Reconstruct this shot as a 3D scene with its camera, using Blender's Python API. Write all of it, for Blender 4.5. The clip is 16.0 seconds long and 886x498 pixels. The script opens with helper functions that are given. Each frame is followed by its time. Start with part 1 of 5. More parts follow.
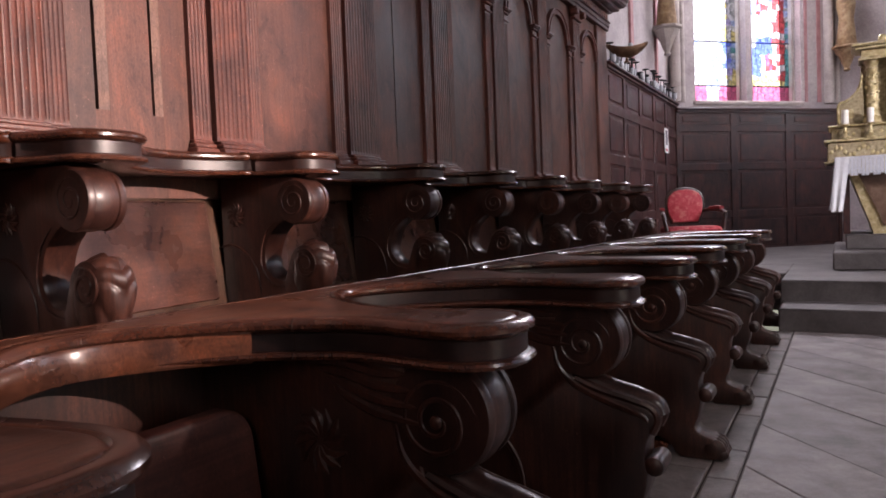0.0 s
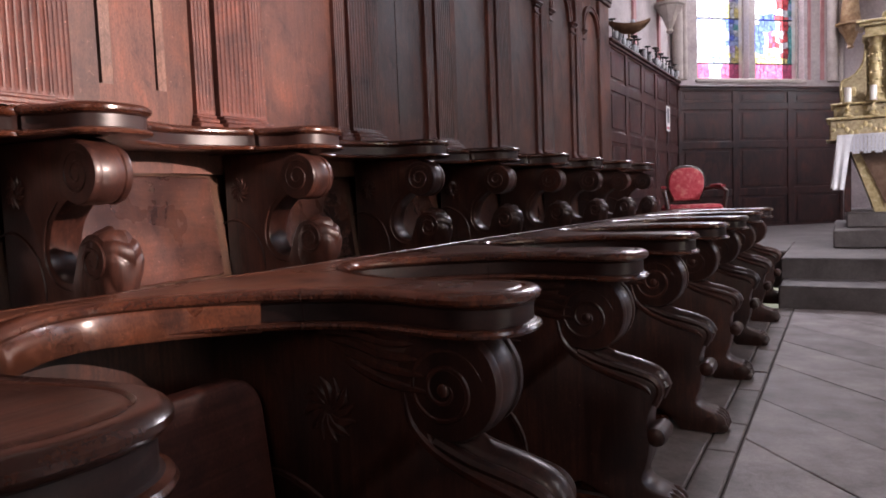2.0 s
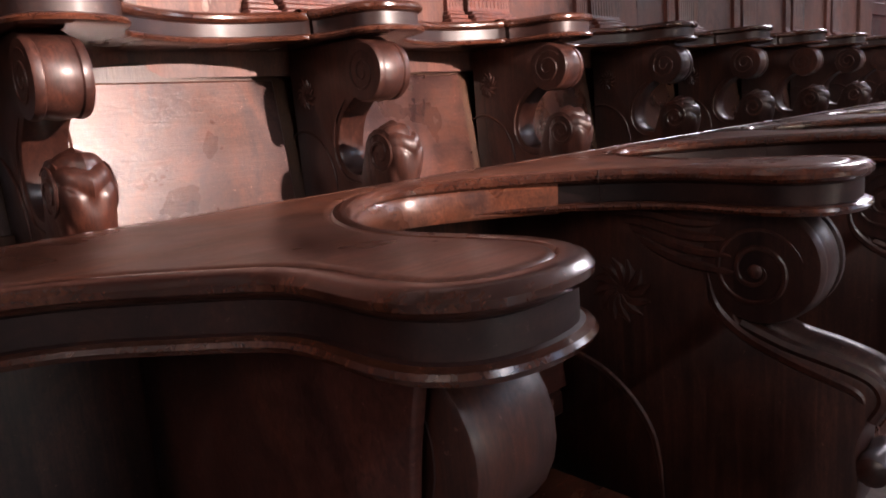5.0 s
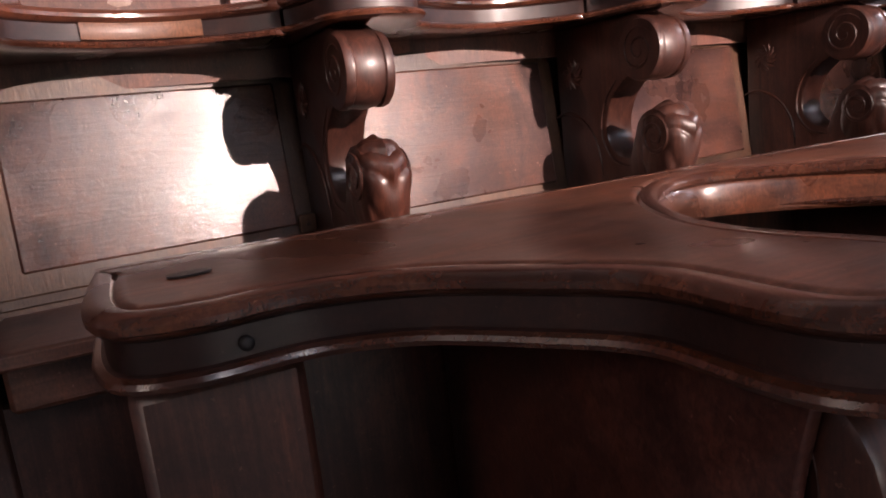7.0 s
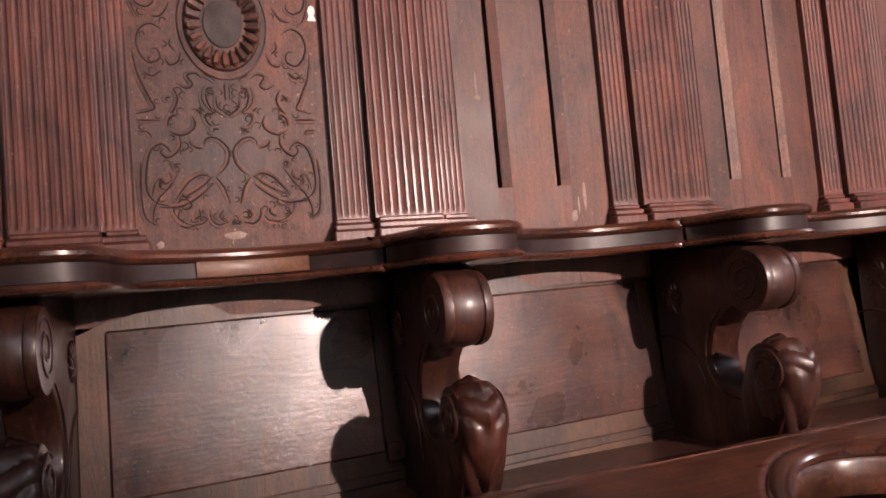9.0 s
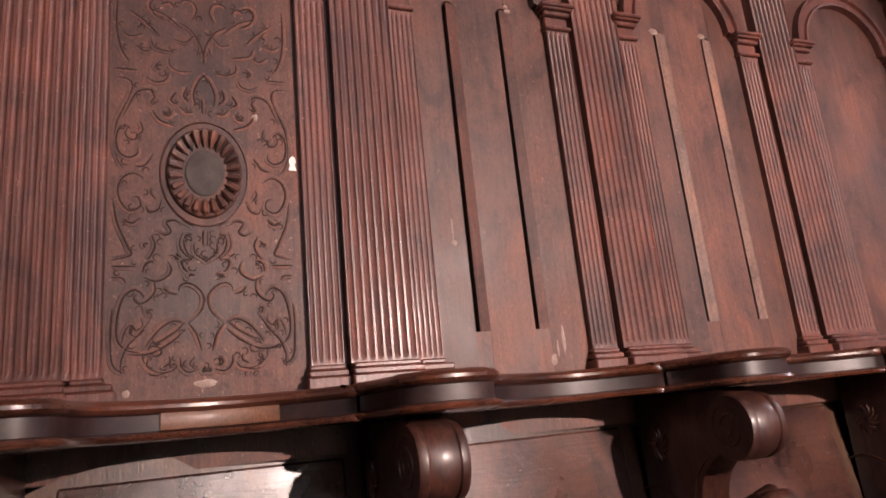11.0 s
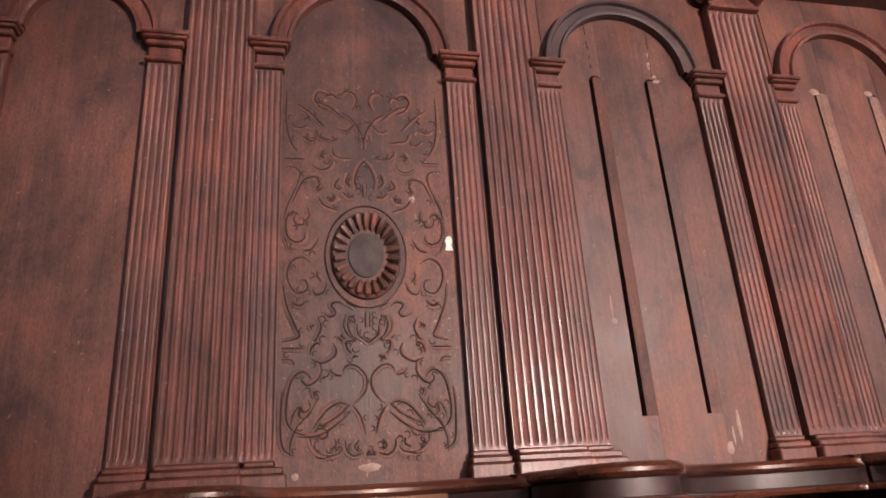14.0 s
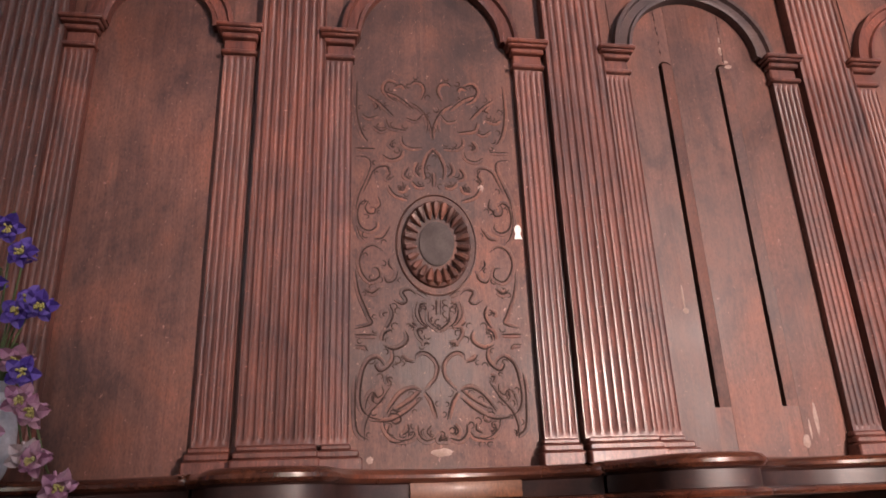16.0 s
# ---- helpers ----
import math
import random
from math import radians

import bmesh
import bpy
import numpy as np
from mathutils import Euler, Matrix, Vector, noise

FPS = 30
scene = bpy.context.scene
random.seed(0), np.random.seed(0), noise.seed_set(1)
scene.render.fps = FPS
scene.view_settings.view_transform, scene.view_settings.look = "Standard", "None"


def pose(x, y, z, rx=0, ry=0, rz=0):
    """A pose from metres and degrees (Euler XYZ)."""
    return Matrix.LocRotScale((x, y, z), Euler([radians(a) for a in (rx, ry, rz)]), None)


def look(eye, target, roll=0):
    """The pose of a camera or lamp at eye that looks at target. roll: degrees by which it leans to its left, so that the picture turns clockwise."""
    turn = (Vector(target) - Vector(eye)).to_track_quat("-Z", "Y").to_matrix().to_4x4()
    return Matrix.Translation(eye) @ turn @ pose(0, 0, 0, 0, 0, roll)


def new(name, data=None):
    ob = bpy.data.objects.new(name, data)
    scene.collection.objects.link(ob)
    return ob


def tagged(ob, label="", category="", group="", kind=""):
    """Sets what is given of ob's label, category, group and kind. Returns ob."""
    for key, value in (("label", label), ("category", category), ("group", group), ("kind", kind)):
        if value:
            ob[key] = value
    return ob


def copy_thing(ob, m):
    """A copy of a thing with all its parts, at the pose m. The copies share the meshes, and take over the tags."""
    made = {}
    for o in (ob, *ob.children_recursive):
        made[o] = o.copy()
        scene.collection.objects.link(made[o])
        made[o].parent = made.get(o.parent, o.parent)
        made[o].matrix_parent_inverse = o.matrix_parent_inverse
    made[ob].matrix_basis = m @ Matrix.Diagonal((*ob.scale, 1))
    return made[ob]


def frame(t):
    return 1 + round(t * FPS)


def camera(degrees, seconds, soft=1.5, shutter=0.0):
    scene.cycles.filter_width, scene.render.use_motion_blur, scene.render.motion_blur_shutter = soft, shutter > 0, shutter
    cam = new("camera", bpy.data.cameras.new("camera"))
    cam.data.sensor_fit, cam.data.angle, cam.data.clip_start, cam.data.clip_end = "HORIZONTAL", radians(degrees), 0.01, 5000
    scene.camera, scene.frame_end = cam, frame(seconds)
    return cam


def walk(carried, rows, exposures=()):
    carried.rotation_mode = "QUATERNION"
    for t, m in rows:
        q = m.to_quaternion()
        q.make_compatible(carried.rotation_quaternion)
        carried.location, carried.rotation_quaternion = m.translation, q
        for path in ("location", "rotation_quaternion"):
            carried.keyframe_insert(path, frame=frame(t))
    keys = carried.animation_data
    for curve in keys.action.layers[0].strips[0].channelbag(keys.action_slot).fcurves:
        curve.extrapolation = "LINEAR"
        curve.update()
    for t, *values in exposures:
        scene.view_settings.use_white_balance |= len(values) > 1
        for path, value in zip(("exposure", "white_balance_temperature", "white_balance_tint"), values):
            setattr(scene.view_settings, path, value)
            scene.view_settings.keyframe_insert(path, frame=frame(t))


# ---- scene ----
# choir stalls of a small church: the camera slides past the lower rail, then rises to the carved panelling
cam = camera(65.0, 16.0, soft=1.8)
PATH = [
    (0, (0.029, -0.047, 0.938), (-0.967, 1.685, 0.854), -2.2),
    (0.5, (0.030, -0.051, 0.936), (-0.964, 1.682, 0.838), -2.3),
    (1, (0.028, -0.053, 0.933), (-0.965, 1.680, 0.826), -2.2),
    (1.5, (0.028, -0.057, 0.927), (-0.966, 1.675, 0.808), -2.2),
    (2, (0.022, -0.064, 0.922), (-0.974, 1.665, 0.780), -2.2),
    (2.5, (0.013, -0.078, 0.910), (-0.995, 1.640, 0.734), -2.5),
    (3, (-0.001, -0.092, 0.899), (-1.044, 1.600, 0.676), -3.0),
    (3.5, (-0.022, -0.110, 0.890), (-1.144, 1.523, 0.617), -3.4),
    (3.7, (-0.032, -0.119, 0.886), (-1.195, 1.481, 0.593), -3.6),
    (6, (-0.161, -0.234, 0.892), (-1.789, 0.861, 0.501), -5.6),
    (6.5, (-0.157, -0.238, 0.900), (-1.874, 0.711, 0.510), -5.9),
    (7, (-0.221, -0.284, 0.911), (-1.998, 0.555, 0.535), -6.3),
    (7.5, (-0.259, -0.315, 0.960), (-2.101, 0.415, 0.688), -5.9),
    (8, (-0.279, -0.329, 1.020), (-2.150, 0.357, 0.853), -5.7),
    (8.5, (-0.297, -0.338, 1.066), (-2.166, 0.372, 1.032), -5.7),
    (9, (-0.270, -0.277, 1.067), (-2.148, 0.401, 1.182), -5.1),
    (9.5, (-0.274, -0.257, 1.068), (-2.131, 0.448, 1.302), -4.9),
    (10, (-0.276, -0.238, 1.073), (-2.105, 0.495, 1.419), -5.0),
    (10.2, (-0.277, -0.240, 1.070), (-2.090, 0.507, 1.467), -5.3),
    (12.3, (-0.262, -0.269, 1.129), (-2.049, 0.394, 1.738), -6.1),
    (12.5, (-0.277, -0.266, 1.115), (-2.060, 0.382, 1.749), -6.2),
    (13, (-0.289, -0.292, 1.127), (-2.078, 0.331, 1.770), -6.2),
    (13.5, (-0.316, -0.318, 1.126), (-2.118, 0.219, 1.808), -5.3),
    (14, (-0.328, -0.350, 1.133), (-2.153, 0.064, 1.841), -3.8),
    (14.5, (-0.330, -0.381, 1.133), (-2.166, -0.042, 1.850), -2.9),
    (15, (-0.328, -0.401, 1.131), (-2.174, -0.109, 1.841), -2.4),
    (15.5, (-0.331, -0.408, 1.127), (-2.182, -0.121, 1.828), -2.2),
    (16, (-0.329, -0.412, 1.130), (-2.187, -0.129, 1.816), -2.2),
]
walk(cam, [(t, look(eye, target, roll)) for t, eye, target, roll in PATH], [(0.0, 2.05), (2.0, 2.15), (3.5, 2.45), (6.0, 2.7), (6.5, 2.65), (7.5, 2.3), (8.5, 1.85), (9.5, 1.7), (14.0, 1.78), (16.0, 1.96)])


# ---- world and lights ----
world = bpy.data.worlds.new("sky")
scene.world = world
world.use_nodes = True
wn = world.node_tree.nodes
sky = wn.new("ShaderNodeTexSky")
sky.sky_type = "NISHITA"
sky.sun_disc = False
sky.sun_elevation = radians(38)
sky.sun_rotation = radians(120)
wn["Background"].inputs[1].default_value = 0.12
world.node_tree.links.new(sky.outputs[0], wn["Background"].inputs[0])


def area_lamp(name, eye, target, w, h, watts, colour, spread=180):
    data = bpy.data.lights.new(name, "AREA")
    data.shape, data.size, data.size_y = "RECTANGLE", w, h
    data.energy, data.color, data.spread = watts, colour, radians(spread)
    ob = new(name, data)
    ob.matrix_world = look(eye, target)
    return ob


def spot_lamp(name, eye, target, watts, colour, degrees, blend, radius):
    data = bpy.data.lights.new(name, "SPOT")
    data.energy, data.color, data.spot_size, data.spot_blend, data.shadow_soft_size = watts, colour, radians(degrees), blend, radius
    ob = new(name, data)
    ob.matrix_world = look(eye, target)
    return ob


# spotlight on this side of the choir, apse daylight, and added fill lamps
spot_lamp("choir_spotlight", (2.2, 1.75, 2.0), (-2.03, 0.86, 2.12), 415, (1.0, 0.76, 0.69), 53.0, 0.52, 0.035)
# unseen fill from above for rail tops and edge glints
area_lamp("high_fill_lamp", (4.93, 0.4, 5.0), (-2.0, 1.0, 1.3), 0.7, 1.0, 9.0, (1.0, 0.82, 0.77))
# fill added behind the camera; the west wall has no opening
area_lamp("nave_side_fill", (1.4, -4.9, 3.2), (-0.9, 2.0, 0.8), 2.4, 2.0, 16.0, (1.0, 0.78, 0.70))
# unseen low source, added for sheen on the stall backs
area_lamp("low_fill_lamp", (4.93, 1.0, 1.15), (-2.0, 0.6, 0.95), 1.0, 1.4, 2.6, (1.0, 0.86, 0.84))
area_lamp("window_light_apse", (-1.02, 10.92, 5.35), (1.0, 7.5, 1.2), 1.6, 1.3, 52, (0.95, 0.88, 0.98))
area_lamp("window_light_apse_east", (3.9, 11.1, 3.9), (0.2, 4.0, 0.9), 1.6, 2.6, 14, (0.96, 0.88, 0.97))
# unseen fill, aimed to brighten the altar front and cloth
area_lamp("altar_fill_lamp", (4.93, 5.0, 3.7), (0.6, 8.0, 1.3), 1.2, 2.0, 30, (0.97, 0.90, 0.97), 75)

# ---- materials ----


def nodes_of(name):
    m = bpy.data.materials.new(name)
    m.use_nodes = True
    return m, m.node_tree.nodes, m.node_tree.links, m.node_tree.nodes["Principled BSDF"]


def ramp_node(n, stops):
    r = n.new("ShaderNodeValToRGB")
    while len(r.color_ramp.elements) < len(stops):
        r.color_ramp.elements.new(0.5)
    for e, (p, c) in zip(r.color_ramp.elements, stops):
        e.position, e.color = p, (*c, 1)
    return r


def coords(n, l, scale, jitter=True):
    tc, mp = n.new("ShaderNodeTexCoord"), n.new("ShaderNodeMapping")
    mp.inputs["Scale"].default_value = scale
    l.new(tc.outputs["Object"], mp.inputs[0])
    if jitter:
        oi, mu = n.new("ShaderNodeObjectInfo"), n.new("ShaderNodeMath")
        mu.operation = "MULTIPLY"
        mu.inputs[1].default_value = 37.0
        l.new(oi.outputs["Random"], mu.inputs[0])
        l.new(mu.outputs[0], mp.inputs["Location"])
    return mp


def noise_node(n, l, mp, scale, detail=6, rough=0.6, distort=0.0):
    t = n.new("ShaderNodeTexNoise")
    t.inputs["Scale"].default_value, t.inputs["Detail"].default_value = scale, detail
    t.inputs["Roughness"].default_value, t.inputs["Distortion"].default_value = rough, distort
    l.new(mp.outputs[0], t.inputs["Vector"])
    return t


def mix_node(n, l, fac, a, b, mode="MIX"):
    mx = n.new("ShaderNodeMix")
    mx.data_type, mx.blend_type = "RGBA", mode
    for sock, val in ((mx.inputs[0], fac), (mx.inputs[6], a), (mx.inputs[7], b)):
        if hasattr(val, "links"):
            l.new(val, sock)
        elif isinstance(val, (int, float)):
            sock.default_value = val
        else:
            sock.default_value = (*val, 1)
    return mx.outputs[2]


def wood(name, dark, mid, light, rough=0.34, axis="z", coat=0.25, stain=0.5, bump=0.25, dust=0.0, ripple=0.0):
    """Old waxed wood: fine grain along one axis, broad stains, worn and scratched patches."""
    m, n, l, p = nodes_of(name)
    s = {"x": (1.2, 22, 22), "y": (22, 1.2, 22), "z": (22, 22, 1.2)}[axis]
    dark, mid, light = ((c[0], c[1] * 0.965, c[2] * 0.985) for c in (dark, mid, light))
    mp = coords(n, l, s)
    grain = noise_node(n, l, mp, 2.2, 8, 0.62, 1.4)
    flat = coords(n, l, (1, 1, 1))
    broad = noise_node(n, l, flat, 3.2, 4, 0.55, 0.3)
    fine = noise_node(n, l, flat, 85, 4, 0.75)
    r = ramp_node(n, [(0.28, dark), (0.52, mid), (0.78, light)])
    l.new(grain.outputs[0], r.inputs[0])
    br = ramp_node(n, [(0.3, (1 - stain, 1 - stain, 1 - stain)), (0.62, (1, 1, 1)), (0.8, (1.15, 1.08, 1.05))])
    l.new(broad.outputs[0], br.inputs[0])
    col = mix_node(n, l, 1.0, r.outputs[0], br.outputs[0], "MULTIPLY")
    cloud = noise_node(n, l, flat, 1.7, 5, 0.6, 0.8)
    cr = ramp_node(n, [(0.38, (0.60, 0.60, 0.66)), (0.49, (0.94, 0.93, 0.94)), (0.62, (1.18, 1.04, 0.96))])
    l.new(cloud.outputs[0], cr.inputs[0])
    col = mix_node(n, l, min(1.0, stain * 1.9), col, mix_node(n, l, 1.0, col, cr.outputs[0], "MULTIPLY"))
    blot = noise_node(n, l, coords(n, l, (1.0, 1.0, 0.62)), 4.6, 9, 0.68, 1.5)
    bl = ramp_node(n, [(0.36, (0.48, 0.47, 0.54)), (0.46, (0.86, 0.85, 0.88)), (0.54, (1.05, 1.01, 0.98)), (0.64, (1.30, 1.10, 0.94))])
    l.new(blot.outputs[0], bl.inputs[0])
    col = mix_node(n, l, min(1.0, stain * 1.9), col, mix_node(n, l, 1.0, col, bl.outputs[0], "MULTIPLY"))
    grit = noise_node(n, l, coords(n, l, (1.0, 1.0, 0.45)), 210, 3, 0.7)
    gr = ramp_node(n, [(0.32, (0.66,) * 3), (0.5, (1.0,) * 3), (0.70, (1.22,) * 3)])
    l.new(grit.outputs[0], gr.inputs[0])
    col = mix_node(n, l, 1.0, col, gr.outputs[0], "MULTIPLY")
    sp = ramp_node(n, [(0.655, (0, 0, 0)), (0.69, (1, 1, 1))])
    l.new(fine.outputs[0], sp.inputs[0])
    pale = tuple(min(1, c * 2.2 + 0.05) for c in light)
    sm = n.new("ShaderNodeMath")
    sm.operation = "MULTIPLY"
    sm.inputs[1].default_value = 0.25 + dust
    l.new(sp.outputs[0], sm.inputs[0])
    col = mix_node(n, l, sm.outputs[0], col, pale)
    l.new(col, p.inputs["Base Color"])
    rr = ramp_node(n, [(0.3, (rough - 0.08,) * 3), (0.7, (rough + 0.16,) * 3)])
    l.new(broad.outputs[0], rr.inputs[0])
    l.new(rr.outputs[0], p.inputs["Roughness"])
    p.inputs["Coat Weight"].default_value, p.inputs["Coat Roughness"].default_value = coat, 0.22
    b = n.new("ShaderNodeBump")
    b.inputs["Strength"].default_value, b.inputs["Distance"].default_value = bump, 0.004
    hm = n.new("ShaderNodeMath")
    hm.operation = "ADD"
    l.new(grain.outputs[0], hm.inputs[0])
    l.new(broad.outputs[0], hm.inputs[1])
    hb = n.new("ShaderNodeMath")
    hb.operation = "MULTIPLY_ADD"
    hb.inputs[1].default_value = 0.22
    l.new(grit.outputs[0], hb.inputs[0])
    l.new(hm.outputs[0], hb.inputs[2])
    l.new(hb.outputs[0], b.inputs["Height"])
    last = b
    if ripple:
        rp = noise_node(n, l, coords(n, l, (24, 18, 34)), 1.0, 4, 0.6, 1.4)
        b2 = n.new("ShaderNodeBump")
        b2.inputs["Strength"].default_value, b2.inputs["Distance"].default_value = ripple, 0.004
        l.new(rp.outputs[0], b2.inputs["Height"])
        l.new(b.outputs[0], b2.inputs["Normal"])
        last = b2
    l.new(last.outputs[0], p.inputs["Normal"])
    return m


def rough_stuff(name, a, b, c, scale=6, rough=0.8, bump=0.3, metal=0.0, spec=0.5, rand=0.0, dist=0.006):
    """Stone, plaster, cloth or metal with mottling at two scales."""
    m, n, l, p = nodes_of(name)
    mp = coords(n, l, (1, 1, 1))
    big, small = noise_node(n, l, mp, scale, 5, 0.6, 0.2), noise_node(n, l, mp, scale * 14, 5, 0.7)
    r = ramp_node(n, [(0.3, a), (0.5, b), (0.72, c)])
    l.new(big.outputs[0], r.inputs[0])
    sr = ramp_node(n, [(0.3, (0.78,) * 3), (0.7, (1.12,) * 3)])
    l.new(small.outputs[0], sr.inputs[0])
    col = mix_node(n, l, 1.0, r.outputs[0], sr.outputs[0], "MULTIPLY")
    if rand:
        oi = n.new("ShaderNodeObjectInfo")
        rd = ramp_node(n, [(0, (1 - rand,) * 3), (1, (1 + rand,) * 3)])
        l.new(oi.outputs["Random"], rd.inputs[0])
        col = mix_node(n, l, 1.0, col, rd.outputs[0], "MULTIPLY")
    l.new(col, p.inputs["Base Color"])
    p.inputs["Roughness"].default_value, p.inputs["Metallic"].default_value = rough, metal
    p.inputs["Specular IOR Level"].default_value = spec
    bm_ = n.new("ShaderNodeBump")
    bm_.inputs["Strength"].default_value, bm_.inputs["Distance"].default_value = bump, dist
    l.new(small.outputs[0], bm_.inputs["Height"])
    l.new(bm_.outputs[0], p.inputs["Normal"])
    return m


def glass_stain(name, colour):
    m, n, l, p = nodes_of(name)
    n.remove(p)
    t = n.new("ShaderNodeBsdfTransparent")
    mp = coords(n, l, (1, 1, 1))
    ns = noise_node(n, l, mp, 14, 3)
    colour = tuple(0.62 * c + 0.30 for c in colour)
    lo = tuple(c * 0.62 for c in colour)
    r = ramp_node(n, [(0.35, lo), (0.65, colour)])
    l.new(ns.outputs[0], r.inputs[0])
    l.new(r.outputs[0], t.inputs[0])
    l.new(t.outputs[0], n["Material Output"].inputs[0])
    return m


PANEL = wood("panel_wood", (0.092, 0.040, 0.029), (0.120, 0.055, 0.040), (0.150, 0.073, 0.053), 0.5, "z", 0.03, 0.45, 0.22, 0.3)
DOOR = wood("carved_door_wood", (0.090, 0.041, 0.030), (0.121, 0.055, 0.039), (0.154, 0.074, 0.053), 0.55, "z", 0.02, 0.62, 0.25, 0.35)
PILASTER = wood("pilaster_wood", (0.062, 0.022, 0.017), (0.125, 0.046, 0.033), (0.195, 0.082, 0.060), 0.40, "z", 0.14, 0.42, 0.25, 0.45)
RAIL = wood("rail_wood", (0.050, 0.017, 0.011), (0.105, 0.038, 0.022), (0.18, 0.072, 0.042), 0.22, "y", 0.5, 0.5, 0.12, 0.08)
CARVED = wood("carved_stall_wood", (0.020, 0.0075, 0.0055), (0.048, 0.019, 0.013), (0.092, 0.038, 0.026), 0.36, "z", 0.22, 0.5, 0.16, 0.02)
BACK = wood("stall_back_wood", (0.068, 0.032, 0.024), (0.090, 0.044, 0.033), (0.118, 0.060, 0.046), 0.26, "y", 0.06, 0.55, 0.25, 0.5, 0.20)
FRAME = wood("stall_frame_wood", (0.054, 0.030, 0.018), (0.078, 0.044, 0.027), (0.108, 0.062, 0.040), 0.40, "z", 0.1, 0.45, 0.25, 0.15)
SEAT = wood("seat_wood", (0.055, 0.028, 0.020), (0.10, 0.050, 0.036), (0.15, 0.080, 0.058), 0.36, "y", 0.2, 0.5, 0.25, 0.2)
DARKWOOD = wood("dado_wood", (0.035, 0.012, 0.0105), (0.064, 0.023, 0.020), (0.10, 0.040, 0.034), 0.42, "z", 0.15, 0.5, 0.2)
STONE = rough_stuff("flagstone", (0.12, 0.10, 0.098), (0.22, 0.19, 0.186), (0.34, 0.30, 0.295), 5.0, 0.55, 0.35, rand=0.16)
KERB = rough_stuff("kerb_stone", (0.11, 0.096, 0.092), (0.19, 0.168, 0.162), (0.29, 0.26, 0.252), 5.0, 0.6, 0.3, rand=0.12)
MORTAR = rough_stuff("joint_earth", (0.06, 0.05, 0.046), (0.09, 0.076, 0.07), (0.13, 0.11, 0.10), 9, 0.9)
STEPSTONE = rough_stuff("step_stone", (0.065, 0.055, 0.054), (0.105, 0.092, 0.09), (0.16, 0.142, 0.14), 3.5, 0.6, 0.3)
PLASTER = rough_stuff("wall_plaster", (0.36, 0.31, 0.32), (0.46, 0.41, 0.42), (0.56, 0.51, 0.52), 2.2, 0.85, 0.25)
PLASTER_RED = rough_stuff("red_painted_plaster", (0.33, 0.15, 0.16), (0.42, 0.21, 0.22), (0.48, 0.28, 0.28), 5, 0.85, 0.25)
SANDSTONE = rough_stuff("window_stone", (0.33, 0.29, 0.27), (0.44, 0.39, 0.37), (0.52, 0.47, 0.45), 5, 0.8, 0.3)
GOLD = rough_stuff("old_gilding", (0.30, 0.225, 0.10), (0.54, 0.44, 0.23), (0.74, 0.66, 0.42), 18, 0.36, 0.5, 0.35)
GOLDBASE = rough_stuff("dull_gilding", (0.20, 0.155, 0.085), (0.36, 0.29, 0.165), (0.52, 0.44, 0.28), 30, 0.5, 0.8, 0.2)
LINEN = rough_stuff("white_linen", (0.70, 0.70, 0.74), (0.80, 0.80, 0.83), (0.86, 0.86, 0.88), 9, 0.9, 0.2)
LACE = rough_stuff("white_lace", (0.52, 0.52, 0.58), (0.70, 0.70, 0.75), (0.82, 0.82, 0.85), 70, 0.9, 0.9)
WAX = rough_stuff("candle_wax", (0.72, 0.68, 0.60), (0.80, 0.77, 0.70), (0.84, 0.82, 0.77), 12, 0.5, 0.05)
MARBLE = rough_stuff("painted_marble", (0.075, 0.04, 0.028), (0.15, 0.09, 0.062), (0.25, 0.17, 0.12), 5, 0.25, 0.05)
DAMASK = rough_stuff("red_damask", (0.36, 0.025, 0.04), (0.46, 0.05, 0.07), (0.62, 0.24, 0.20), 26, 0.75, 0.25)
REDWOOD = rough_stuff("chair_red_cloth", (0.22, 0.02, 0.028), (0.30, 0.035, 0.045), (0.36, 0.06, 0.065), 12, 0.7, 0.2)
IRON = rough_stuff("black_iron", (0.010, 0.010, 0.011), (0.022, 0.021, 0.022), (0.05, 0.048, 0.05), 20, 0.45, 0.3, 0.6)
LEADED = rough_stuff("lead_came", (0.012, 0.012, 0.014), (0.02, 0.02, 0.022), (0.035, 0.034, 0.036), 20, 0.6, 0.2, 0.5)
COPPER = rough_stuff("dull_copper", (0.09, 0.05, 0.03), (0.16, 0.09, 0.055), (0.24, 0.15, 0.095), 10, 0.4, 0.2, 0.7)
CUPGLASS = rough_stuff("candle_glass", (0.42, 0.44, 0.48), (0.56, 0.58, 0.62), (0.7, 0.72, 0.76), 10, 0.12, 0.0)
PAPER = rough_stuff("paper", (0.70, 0.68, 0.68), (0.76, 0.74, 0.74), (0.80, 0.78, 0.79), 6, 0.85, 0.05)
INK = rough_stuff("grey_print", (0.10, 0.10, 0.12), (0.16, 0.16, 0.18), (0.22, 0.22, 0.24), 20, 0.8, 0.05)
REDINK = rough_stuff("red_print", (0.5, 0.10, 0.12), (0.6, 0.16, 0.18), (0.66, 0.24, 0.25), 20, 0.8, 0.05)
SLATE = rough_stuff("slate_disc", (0.045, 0.036, 0.034), (0.062, 0.050, 0.048), (0.085, 0.07, 0.066), 16, 0.7, 0.15, spec=0.25)
IVORY = rough_stuff("ivory_plate", (0.62, 0.58, 0.54), (0.74, 0.70, 0.66), (0.80, 0.77, 0.73), 20, 0.45, 0.1)
